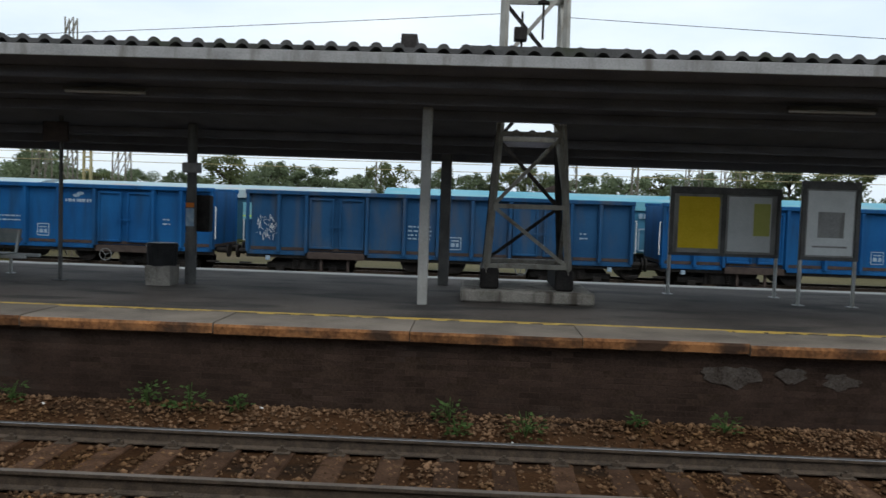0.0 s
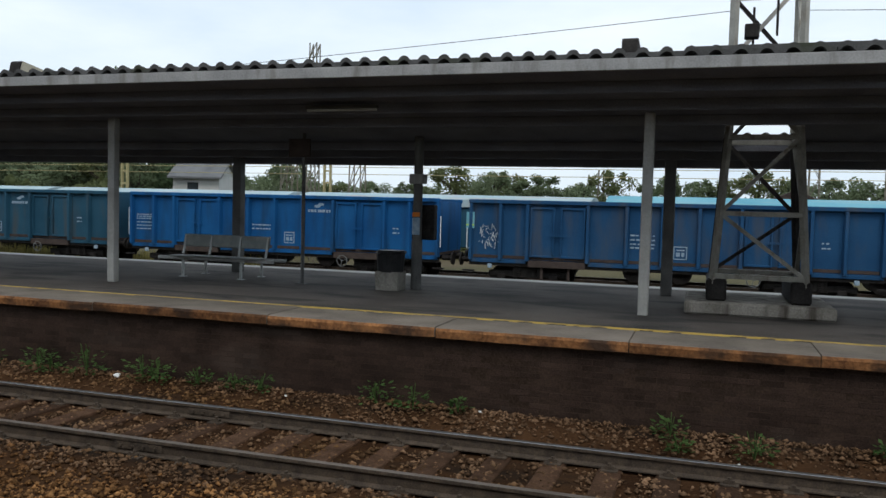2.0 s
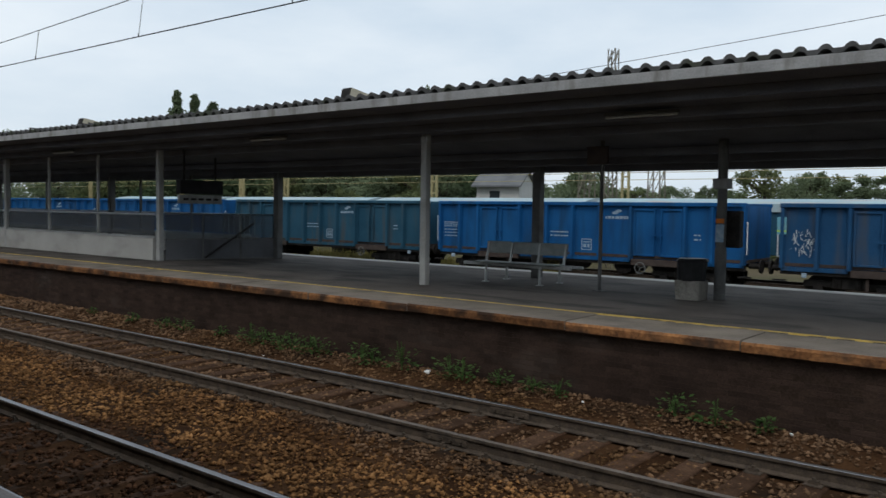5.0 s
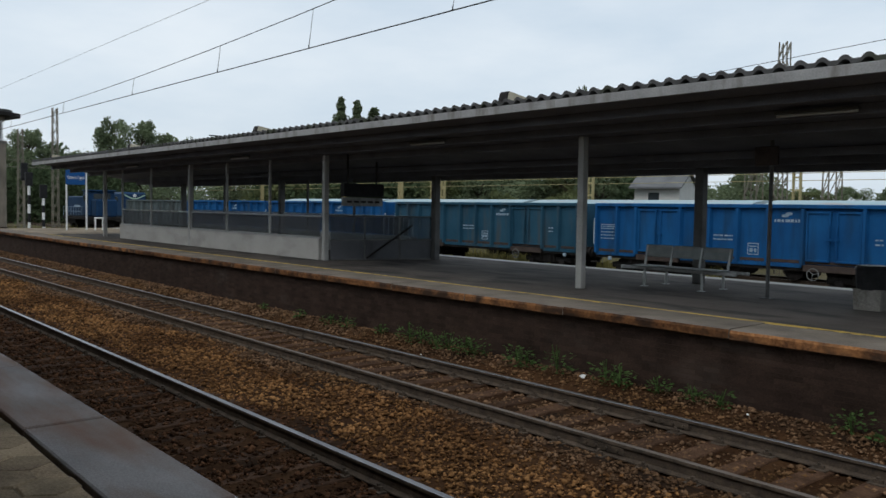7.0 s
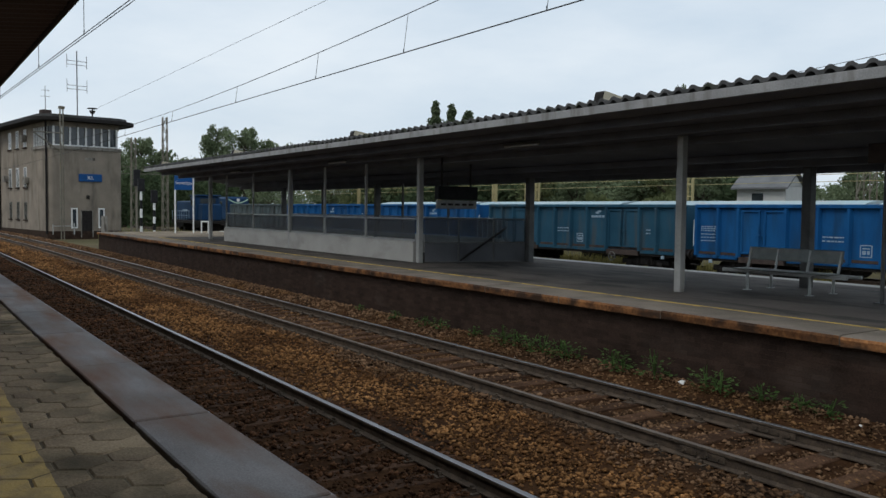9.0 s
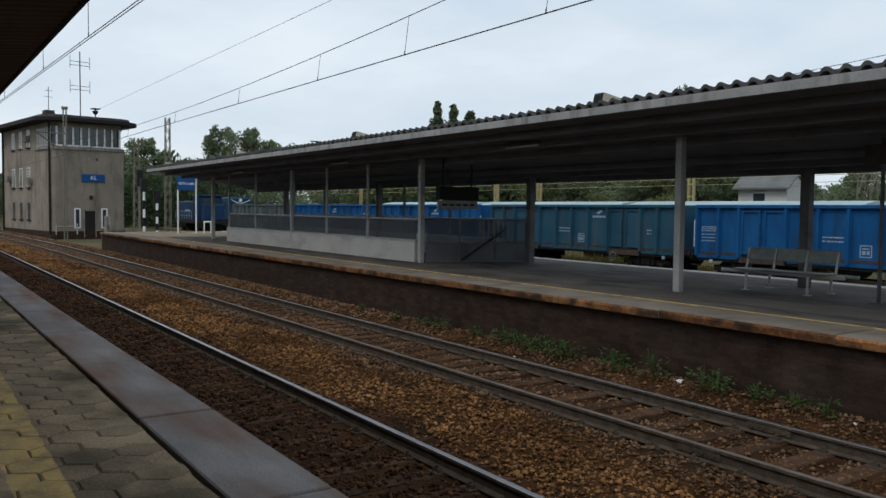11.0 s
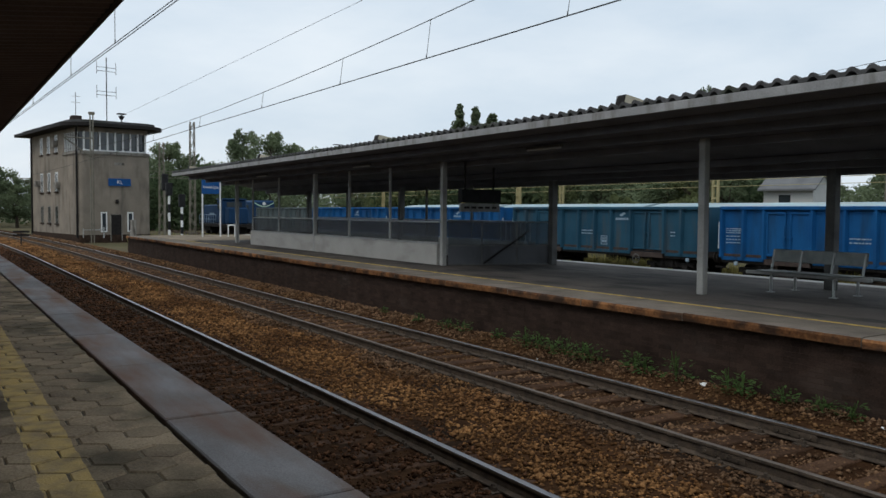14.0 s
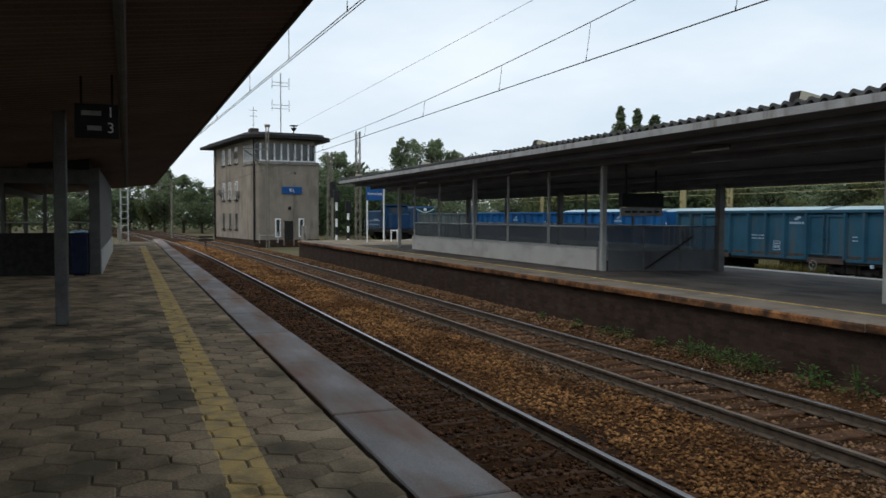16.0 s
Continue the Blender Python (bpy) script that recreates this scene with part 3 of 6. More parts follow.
COPING = coping_mesh()
JOINTS = [3.22 + 2.3 * k for k in range(13, 0, -1)] + [3.22, 1.24, -0.84, -3.25, -5.66, -8.56, -10.9, -13.1] + [-13.1 - 2.38 * k for k in range(1, 17)]
for right, left in zip(JOINTS, JOINTS[1:]):
    p = part("coping_slab", COPING, None, far_platform)
    p.scale = ((right - left - 0.012) / 2.26, 1, 1)
    p.location = ((right + left) / 2, YE + random.uniform(-0.016, 0.012), random.uniform(-0.009, 0.007))
    p.rotation_euler = (0, random.uniform(-0.004, 0.004), random.uniform(-0.003, 0.003))

# ---- far canopy ----
CX0, CX1 = -42.3, 30.0
canopy = thing("platform_canopy", "long dark canopy of corrugated sheet on grey steel posts", "canopy")
HOLE = (0.20, 1.32, 13.35, 14.6)


def corrugated(x0, x1, y0, y1, pitch, amp, zf, step, thick):
    """A wavy sheet between y0 and y1; its waves run across the platform."""
    vs, fs = [], []
    k = int((x1 - x0) / step)
    for i in range(k + 1):
        x = x0 + i * step
        w = amp * max(0.0, math.cos(6.2832 * x / pitch) + 0.15) ** 0.55
        for y in (y0, y1):
            vs.append((x, y, zf(y) + w))
        for y in (y1, y0):
            vs.append((x, y, zf(y) + w - thick))
    for i in range(k):
        for q in range(4):
            fs.append((i * 4 + q, i * 4 + (q + 1) % 4, i * 4 + 4 + (q + 1) % 4, i * 4 + 4 + q))
    me = bpy.data.meshes.new("roof_sheet")
    me.from_pydata(vs, [], fs)
    return me


def top(y):
    return zroof(y) + 0.192


for x0, x1, y0, y1 in ((CX0, HOLE[0], 10.42, 16.3), (HOLE[1], CX1, 10.42, 16.3), (HOLE[0], HOLE[1], 10.42, HOLE[2]), (HOLE[0], HOLE[1], HOLE[3], 16.3)):
    me = corrugated(x0, x1, y0, y1, 0.283, 0.054, top, 0.283 / 12, 0.06)
    me.materials.append(M_roof)
    part("roof_sheet", me, None, canopy, "dark corrugated fibre-cement roof sheet")
bm = box(CX0, CX1, 10.40, 10.46, zroof(10.5) - 0.01, zroof(10.5) + 0.135, 0.006)
part("fascia", bm, M_fascia, canopy, "pale grey sheet-metal edge strip")
bm = box(CX0, CX1, 16.2, 16.26, zroof(16.2) - 0.02, zroof(16.2) + 0.15)
part("fascia", bm, M_postdark, canopy)
bm = bmesh.new()
for (x0, x1, y0, y1) in ((CX0, HOLE[0], 10.47, 16.2), (HOLE[1], CX1, 10.47, 16.2), (HOLE[0], HOLE[1], 10.47, HOLE[2]), (HOLE[0], HOLE[1], HOLE[3], 16.2)):
    v = [bm.verts.new((x, y, zroof(y) + 0.11 + dz)) for dz in (0, 0.02) for x, y in ((x0, y0), (x1, y0), (x1, y1), (x0, y1))]
    for f in ((0, 1, 2, 3), (7, 6, 5, 4), (0, 4, 5, 1), (1, 5, 6, 2), (2, 6, 7, 3), (3, 7, 4, 0)):
        bm.faces.new([v[k] for k in f])
part("soffit", bm, M_under, canopy, "dark soffit under the roof sheets")
for y in (11.3, 12.15, 13.0, 14.7, 15.4, 16.05):
    bm = box(CX0 + 0.05, CX1, y - 0.05, y + 0.05, zroof(y) - 0.04, zroof(y) + 0.108)
    part("purlin", bm, M_under, canopy)
FRONT = (8.6, -0.87, -10.37, -19.69, -28.9, -38.3)
BACK = (8.4, -0.68, -9.72, -18.6, -27.8, -37.0)
BEAMS = (8.5, -1.02, -10.67, -20.2, -29.8, -39.7)
for xf, xb, xm in zip(FRONT, BACK, BEAMS):
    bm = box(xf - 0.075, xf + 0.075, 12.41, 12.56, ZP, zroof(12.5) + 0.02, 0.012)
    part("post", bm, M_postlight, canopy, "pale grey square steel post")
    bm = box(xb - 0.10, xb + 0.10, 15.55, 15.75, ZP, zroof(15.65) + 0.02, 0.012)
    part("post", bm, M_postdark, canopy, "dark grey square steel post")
    # tapered beam that stands up through the roof
    bm = bmesh.new()
    prof = [(10.52, zroof(10.52) + 0.15), (10.585, zroof(10.585) + 0.40), (10.62, zroof(10.62) + 0.435), (12.3, zroof(12.3) + 0.42), (12.3, zroof(12.3) + 0.15)]
    a = [bm.verts.new((xm - 0.10, y, z)) for y, z in prof]
    b = [bm.verts.new((xm + 0.10, y, z)) for y, z in prof]
    bm.faces.new(a)
    bm.faces.new(b[::-1])
    for k in range(len(prof)):
        bm.faces.new((a[k], b[k], b[(k + 1) % len(prof)], a[(k + 1) % len(prof)]))
    if xf > -5:
        part("roof_beam", bm, M_dark, canopy, "black beam end above the roof")
    else:
        part("roof_beam", bm, M_cream, canopy, "cream concrete beam standing up through the roof")
        # Thin dark sheet that covers the beam's front face.
        cap = bmesh.new()
        q = [(10.50, 0.16), (10.565, 0.40), (10.59, 0.43)]
        f = [[cap.verts.new((xm + sx * 0.105, y + dy, zroof(y) + h)) for sx in (-1, 1)] for dy in (0, 0.018) for y, h in q]
        for k in (0, 1, 3, 4):
            cap.faces.new((f[k][0], f[k][1], f[k + 1][1], f[k + 1][0]))
        part("front_sheet", cap, M_dark, canopy, "dark sheet on the front face of the roof beam")
# flashing round the mast
bm = bmesh.new()
for x0, x1, y0, y1 in ((-0.35, 1.95, 10.75, 13.1),):
    v = [bm.verts.new((x, y, top(y) + 0.085 + dz)) for dz in (0, 0.075) for x, y in ((x0, y0), (x1, y0), (x1, y1), (x0, y1))]
    for f in ((0, 1, 2, 3), (7, 6, 5, 4), (0, 4, 5, 1), (1, 5, 6, 2), (2, 6, 7, 3), (3, 7, 4, 0)):
        bm.faces.new([v[k] for k in f])
part("flashing", bm, M_roof, canopy, "flat dark sheet in front of the mast opening")


def tube_light(x, y, z):
    t = thing("strip_light", "long white fluorescent strip light fixed under the canopy", "lamp", "canopy strip lights")
    part("housing", box(x - 0.62, x + 0.62, y - 0.05, y + 0.05, z + 0.02, z + 0.07, 0.01), M_postdark, t)
    bm = bmesh.new()
    rod(bm, (x - 0.6, y, z), (x + 0.6, y, z), 0.022, 10)
    part("diffuser", bm, M_tube, t, "unlit milky tube cover")


for x in (-5.6, 4.9, -14.6, -24.0, -33.5, 14.5):
    tube_light(x, 12.0, zroof(12.0) - 0.02)

# ---- lattice mast through the canopy ----
mast = thing("catenary_mast", "grey lattice steel mast rising through the canopy on a concrete foot", "mast")
bm = bmesh.new()
bx(bm, -0.30, 1.83, 13.02, 14.75, ZP, ZP + 0.20, 0.03)
part("foundation", bm, M_conc, mast, "stained concrete foundation block")


def half(z):
    return 0.655 - 0.066 * (z - 1.6) if z < 3.9 else 0.503 - 0.006 * (z - 3.9)


MX, MY = 0.76, 13.93
for sx in (-1, 1):
    for sy in (-1, 1):
        for za, zb in ((1.5, 3.9), (3.9, 11.5)):
            bm = bmesh.new()
            bar(bm, (MX + sx * half(za), MY + sy * half(za), za), (MX + sx * half(zb), MY + sy * half(zb), zb), 0.085)
            # Shade under the roof is coloured in: lower legs darker, rear ones darkest.
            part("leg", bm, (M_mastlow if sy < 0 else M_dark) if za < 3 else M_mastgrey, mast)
for sx in (-1, 1):
    part("shoe", box(MX + sx * 0.6 - 0.15, MX + sx * 0.6 + 0.15, 13.22, 14.65, ZP + 0.2, 1.58, 0.03), M_dark, mast, "dark rusty mast shoe")
LV = [1.62, 2.58, 3.75, 4.95, 6.1, 7.2, 8.2, 9.2, 10.2, 11.3]
for i, z in enumerate(LV):
    h = half(z)
    c = [(MX - h, MY - h, z), (MX + h, MY - h, z), (MX + h, MY + h, z), (MX - h, MY + h, z)]
    for k in range(4):
        bm = bmesh.new()
        bar(bm, c[k], c[(k + 1) % 4], 0.075)
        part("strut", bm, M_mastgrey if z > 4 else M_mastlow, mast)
    if i + 1 < len(LV):
        h2 = half(LV[i + 1])
        d = [(MX - h2, MY - h2, LV[i + 1]), (MX + h2, MY - h2, LV[i + 1]), (MX + h2, MY + h2, LV[i + 1]), (MX - h2, MY + h2, LV[i + 1])]
        for k in range(4):
            a, b = (c[k], d[(k + 1) % 4]) if i % 2 else (c[(k + 1) % 4], d[k])
            bm = bmesh.new()
            bar(bm, a, b, 0.06)
            # Rear braces and those below the roof are coloured dark for shade.
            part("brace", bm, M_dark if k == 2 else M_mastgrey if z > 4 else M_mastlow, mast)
bm = bmesh.new()
rod(bm, (0.52, 13.0, 4.6), (0.52, 13.0, 5.6), 0.02, 6)
bx(bm, 0.40, 0.60, 12.9, 13.1, 5.15, 5.35, 0.01)
part("switch_box", bm, M_dark, mast, "dark box and rod on the mast")
bm = bmesh.new()
for k in range(5):
    rod(bm, (0.85, 13.1, 5.75 + k * 0.09), (0.85, 13.1, 5.79 + k * 0.09), 0.09, 8)
rod(bm, (0.85, 13.1, 5.2), (0.85, 13.1, 6.3), 0.02, 6)
part("insulator", bm, M_dark, mast, "dark ribbed insulator")


# ---- things on the far platform ----
def notice_board(name, label, x0, x1, y, z0, z1, papers):
    t = thing(name, label, "notice board", "notice boards")
    for x in (x0 + 0.03, x1 - 0.03):
        bm = bmesh.new()
        rod(bm, (x, y + 0.03, ZP), (x, y + 0.03, z1 - 0.02), 0.032, 10)
        bx(bm, x - 0.08, x + 0.08, y - 0.05, y + 0.11, ZP, ZP + 0.012)
        part("post", bm, M_gal, t)
    part("back_panel", box(x0 + 0.02, x1 - 0.02, y, y + 0.05, z0 + 0.02, z1 - 0.02), M_fascia, t)
    bm = bmesh.new()
    for a in ((x0, x1, z1 - 0.13, z1), (x0, x1, z0, z0 + 0.06), (x0, x0 + 0.07, z0 + 0.06, z1 - 0.13), (x1 - 0.07, x1, z0 + 0.06, z1 - 0.13)):
        bx(bm, a[0], a[1], y - 0.035, y + 0.062, a[2], a[3], 0.006)
    part("frame", bm, M_postdark, t, "dark grey metal frame")
    for nm, px0, px1, pz0, pz1, m, lb in papers:
        part(nm, box(px0, px1, y - 0.012 - 0.006 * (nm == "notice"), y - 0.004, pz0, pz1), m, t, lb)
    return t


notice_board("notice_board", "two-part framed timetable board with a yellow and a white poster", 3.52, 5.55, 15.5, 1.78, 3.06,
             [("poster", 3.68, 4.43, 1.92, 2.88, M_yellow, "plain yellow timetable poster"), ("divider", 4.47, 4.56, 1.84, 2.93, M_postdark, ""), ("poster", 4.60, 5.38, 1.88, 2.90, M_paper, "white timetable poster"), ("notice", 5.06, 5.36, 2.18, 2.78, M_greenpaper, "faded yellow-green notice sheet")])
b2 = notice_board("notice_board", "single framed board with a plain white poster, lower legs bare", 5.46, 6.44, 14.3, 1.83, 3.18,
                  [("poster", 5.56, 6.34, 1.92, 3.02, M_paper, "white poster with a grey square"), ("notice", 5.74, 6.18, 2.22, 2.66, M_fascia, "grey square panel"), ("notice", 5.66, 6.24, 2.05, 2.08, M_fascia, "")])


def bench(x, y):
    t = thing("station_bench", "grey perforated metal bench with three seats and backrests", "bench")
    for i in range(3):
        xx = x + i * 0.68
        bm = box(-0.325, 0.325, -0.014, 0.014, -0.13, 0.13, 0.013)
        for v in bm.verts:
            v.co.y += 0.25 * v.co.z ** 2
        bmesh.ops.transform(bm, matrix=pose(xx + 0.34, y + 0.05, ZP + 0.715, -12), verts=bm.verts)
        part("backrest", bm, M_bench, t)
        bm = box(xx + 0.015, xx + 0.665, y - 0.50, y - 0.04, ZP + 0.40, ZP + 0.425, 0.012)
        part("seat", bm, M_bench, t)
    bm = bmesh.new()
    bx(bm, x - 0.35, x + 2.3, y - 0.32, y - 0.25, ZP + 0.33, ZP + 0.40, 0.008)
    bx(bm, x - 0.35, x + 2.3, y + 0.17, y + 0.23, ZP + 0.33, ZP + 0.39, 0.008)
    part("rail", bm, M_gal, t, "long galvanised seat rail")
    for xx in (x + 0.33, x + 1.66):
        for yy in (y - 0.42, y + 0.36):
            bm = bmesh.new()
            rod(bm, (xx, yy, ZP), (xx, yy, ZP + 0.34), 0.028, 8)
            bar(bm, (xx, yy, ZP + 0.34), (xx, y - 0.02, ZP + 0.36), 0.04)
            bx(bm, xx - 0.06, xx + 0.06, yy - 0.06, yy + 0.06, ZP, ZP + 0.012)
            part("leg", bm, M_gal, t)
    for xx in (x + 0.06, x + 0.68, x + 1.36, x + 1.98):
        bm = bmesh.new()
        bar(bm, (xx, y - 0.05, ZP + 0.36), (xx, y + 0.07, ZP + 0.82), 0.035)
        part("back_support", bm, M_gal, t)


bench(-10.33, 14.5)

bin_ = thing("litter_bin", "litter bin with a concrete base and a black top", "litter bin")
bm = bmesh.new()
bmesh.ops.create_cone(bm, cap_ends=True, segments=4, radius1=0.29, radius2=0.31, depth=0.34, matrix=pose(-5.45, 13.9, ZP + 0.17, 0, 0, 45))
part("base", bm, M_conc, bin_, "square grey concrete base")
bm = bmesh.new()
bmesh.ops.create_cone(bm, cap_ends=True, segments=16, radius1=0.24, radius2=0.26, depth=0.34, matrix=pose(-5.45, 13.9, ZP + 0.5))
bmesh.ops.create_cone(bm, cap_ends=True, segments=16, radius1=0.28, radius2=0.24, depth=0.06, matrix=pose(-5.45, 13.9, ZP + 0.69))
part("container", bm, M_black, bin_, "black round container with a lid")

ip = thing("equipment_post", "grey round post with a dark box and striped labels", "post")
bm = bmesh.new()
rod(bm, (-5.08, 14.25, ZP), (-5.08, 14.25, zroof(14.25) + 0.1), 0.085, 12)
rod(bm, (-5.08, 14.25, ZP), (-5.08, 14.25, ZP + 0.9), 0.10, 12)
part("pole", bm, M_postdark, ip)
part("cabinet", box(-5.23, -4.80, 14.36, 14.58, 1.95, 2.60, 0.02), M_dark, ip, "dark rusty equipment cabinet")
part("label_plate", box(-5.14, -5.0, 14.135, 14.155, 2.05, 2.36), M_mark, ip)
part("label_plate", box(-5.14, -5.0, 14.133, 14.153, 2.38, 2.46), M_orange, ip, "orange warning label")
part("junction_box", box(-5.22, -4.94, 14.12, 14.36, 2.98, 3.16, 0.02), M_fascia, ip, "small grey junction box")

sp = thing("sign_pole", "thin grey pole carrying a dark information panel under the canopy", "pole")
bm = bmesh.new()
rod(bm, (-7.29, 14.0, ZP), (-7.29, 14.0, zroof(14.0) + 0.12), 0.035, 10)
bx(bm, -7.39, -7.19, 13.9, 14.1, ZP, ZP + 0.015)
part("pole", bm, M_postdark, sp)
part("panel", box(-7.58, -7.14, 13.92, 13.98, 3.44, 3.78, 0.01), M_brown, sp, "dark brown sign panel")

# stair enclosure
st = thing("stair_enclosure", "low grey wall with railing and dirty glass screen round a stairwell", "stair enclosure")
part("parapet", box(-36.2, -19.95, 12.42, 12.6, ZP, 1.64, 0.01), M_wallgrey, st, "grey rendered low wall")
part("parapet", box(-36.2, -19.95, 15.6, 15.78, ZP, 1.64, 0.01), M_wallgrey, st)
part("parapet", box(-36.2, -36.0, 12.6, 15.6, ZP, 1.64, 0.01), M_wallgrey, st)
for y in (12.51, 15.69):
    part("cap_rail", box(-36.22, -19.93, y - 0.05, y + 0.05, 1.645, 1.69, 0.006), M_gal, st, "pale metal sill rail")
    bm = bmesh.new()
    rod(bm, (-36.2, y, 2.29), (-19.95, y, 2.29), 0.028, 8)
    part("handrail", bm, M_gal, st)
    for x in (-36.1, -32.8, -25.95, -22.95):
        bm = box(x - 0.035, x + 0.035, y - 0.035, y + 0.035, 1.64, zroof(y), 0.004)
        part("upright", bm, M_postlight if y < 13 else M_postdark, st)
    for x0, x1 in ((-36.0, -32.9), (-32.7, -29.0), (-28.8, -26.05), (-25.85, -23.05), (-22.85, -20.0)):
        part("mesh_panel", box(x0, x1, y - 0.006, y + 0.006, 1.72, 2.25), M_mesh, st, "fine grey mesh infill panel")
SCR = pose(-19.62, 12.5, 0, 0, 0, -17.6)


def at_screen(ob):
    ob.matrix_basis = SCR
    return ob


for y0, y1 in ((0.10, 1.08), (1.14, 2.16), (2.22, 3.18)):
    at_screen(part("lower_panel", box(-0.012, 0.012, y0, y1, ZP + 0.05, 1.60, 0.004), M_greypanel, st, "plain dark grey sheet panel"))
    at_screen(part("glass_panel", box(-0.008, 0.008, y0, y1, 1.64, 2.30), M_screen, st, "dirty see-through glass screen"))
for y in (1.11, 2.19):
    at_screen(part("upright", box(-0.02, 0.02, y - 0.02, y + 0.02, ZP, 2.32), M_postdark, st))
for z in (ZP + 0.03, 1.62, 2.31):
    at_screen(part("rail", box(-0.02, 0.02, 0.08, 3.2, z - 0.018, z + 0.018), M_postdark, st))
bm = bmesh.new()
bar(bm, (0.05, 1.15, ZP + 0.06), (0.05, 2.55, 2.05), 0.09, 0.04)
at_screen(part("stair_handrail", bm, M_dark, st, "dark sloping stair handrail"))
for k in range(7):
    bm = bmesh.new()
    rod(bm, (-1.2, 2.1 + k * 0.16, 1.7), (-1.2, 2.1 + k * 0.16, 2.28), 0.014, 5)
    at_screen(part("baluster", bm, M_gal, st))
ds = thing("display_board", "dark hanging departure display over a grey direction sign", "display board")
part("display", box(-19.3, -19.1, 12.72, 14.1, 2.86, 3.24, 0.01), M_black, ds, "black departure display box")
part("sign", box(-19.24, -19.16, 12.72, 14.1, 2.60, 2.84, 0.006), M_fascia, ds, "grey direction sign")
for i in range(5):
    part("text_bar", box(-19.157, -19.152, 12.85 + i * 0.24, 13.02 + i * 0.24, 2.69, 2.75), M_dark, ds)
for y in (12.9, 13.9):
    part("hanger", box(-19.22, -19.18, y - 0.02, y + 0.02, 3.24, zroof(y) + 0.1), M_dark, ds)

# station name sign, hoop and striped posts at the platform end
ns = thing("station_sign", "blue station name sign with white letters on two white poles", "sign")
for y in (13.45, 14.5):
    bm = bmesh.new()
    rod(bm, (-47.6, y, ZP), (-47.6, y, 4.42 if y > 14 else 3.55), 0.045, 10)
    part("pole", bm, M_white, ns)
part("panel", box(-47.66, -47.56, 13.42, 14.45, 3.55, 4.36, 0.01), M_bluesign, ns)
letters("lettering", "Katowice Ligota", 0.26, ns, M_white, Matrix.Translation((-47.55, 13.935, 3.95)) @ pose(0, 0, 0, 90, 0, 90) @ Matrix.Diagonal((0.54, 1, 1, 1)))
hp = thing("barrier_hoop", "white tubular barrier hoop on the platform", "barrier")
bm = bmesh.new()
for y in (14.85, 15.25):
    rod(bm, (-47.2, y, ZP), (-47.2, y, ZP + 0.68), 0.04, 8)
rod(bm, (-47.2, 14.81, ZP + 0.68), (-47.2, 15.29, ZP + 0.68), 0.04, 8)
part("tube", bm, M_white, hp)

# ---- near platform ----
ZN, YN = 0.76, 2.30
near_platform = tagged(part("platform_near", box(-62, 14, -9, 1.585, -0.5, ZN - 0.010), M_joint), "paved platform with worn hexagonal pavers and a faded yellow stripe", "platform", kind="structure")


part("edge_base", box(-62, 14, 1.585, YN - 0.05, -0.5, ZN - 0.12), M_mortar, near_platform, "dark concrete base under the edge slabs")


def slab_mesh():
    bm = box(-1.198, 1.198, 1.655, YN, ZN - 0.12, ZN + 0.004, 0.012)
    return mesh_of(bm, "edge_slab", M_slab)


SLAB = slab_mesh()
for i in range(-22, 6):
    p = part("edge_slab", SLAB, None, near_platform)
    p.scale = (1.0 if i >= 0 else 1.1436, 1, 1)
    p.location = (-5.83 + i * 2.43 if i >= 0 else -7.08 + (i + 0.5) * 2.75, random.uniform(-0.006, 0.006), random.uniform(-0.003, 0.004))
    p.rotation_euler = (0, 0, random.uniform(-0.002, 0.002))

# ---- near canopy ----


def zn(y):
    return 4.63 + 0.11 * (y - 1.5)


nc = thing("platform_canopy", "dark brown ribbed canopy over the paved platform", "canopy")
vs, fs = [], []
k = int(70 / 0.06)
for i in range(k + 1):
    x = 14 - i * 0.06
    w = 0.03 if i % 4 < 2 else 0.0
    for y in (-7.5, 1.5):
        vs.append((x, y, zn(y) - w))
        vs.append((x, y, zn(y) + 0.12))
for i in range(k):
    a, b = i * 4, i * 4 + 4
    fs += [(a, a + 2, b + 2, b), (a + 1, b + 1, b + 3, a + 3), (a + 2, a + 3, b + 3, b + 2), (a, b, b + 1, a + 1)]
me = bpy.data.meshes.new("roof_sheet")
me.from_pydata(vs, [], fs)
M_underbrown = mat("brown_ribbed_sheet", (0.10, 0.072, 0.063), (0.165, 0.12, 0.106), 0.8, 0.6, bump=0.1)
me.materials.append(M_underbrown)
part("roof_sheet", me, None, nc, "brown ribbed sheet-metal soffit")
part("fascia", box(-56, 14, 1.5, 1.56, zn(1.5) - 0.05, zn(1.5) + 0.18, 0.01), M_brown, nc, "dark brown edge strip")
bm = bmesh.new()
rod(bm, (-54, -0.12, zn(-0.12) - 0.1), (14, -0.12, zn(-0.12) - 0.1), 0.055, 10)
part("pipe", bm, M_postdark, nc, "long grey pipe under the soffit")
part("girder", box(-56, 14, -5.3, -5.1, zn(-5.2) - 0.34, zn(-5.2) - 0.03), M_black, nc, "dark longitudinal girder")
for x in (12, -14.7, -31.5, -40.0, -48.5):
    for y in (-1.12, -5.2):
        part("post", box(x - 0.10, x + 0.10, y - 0.10, y + 0.10, ZN, zn(y) - 0.02, 0.015), M_postdark, nc, "dark grey square post")

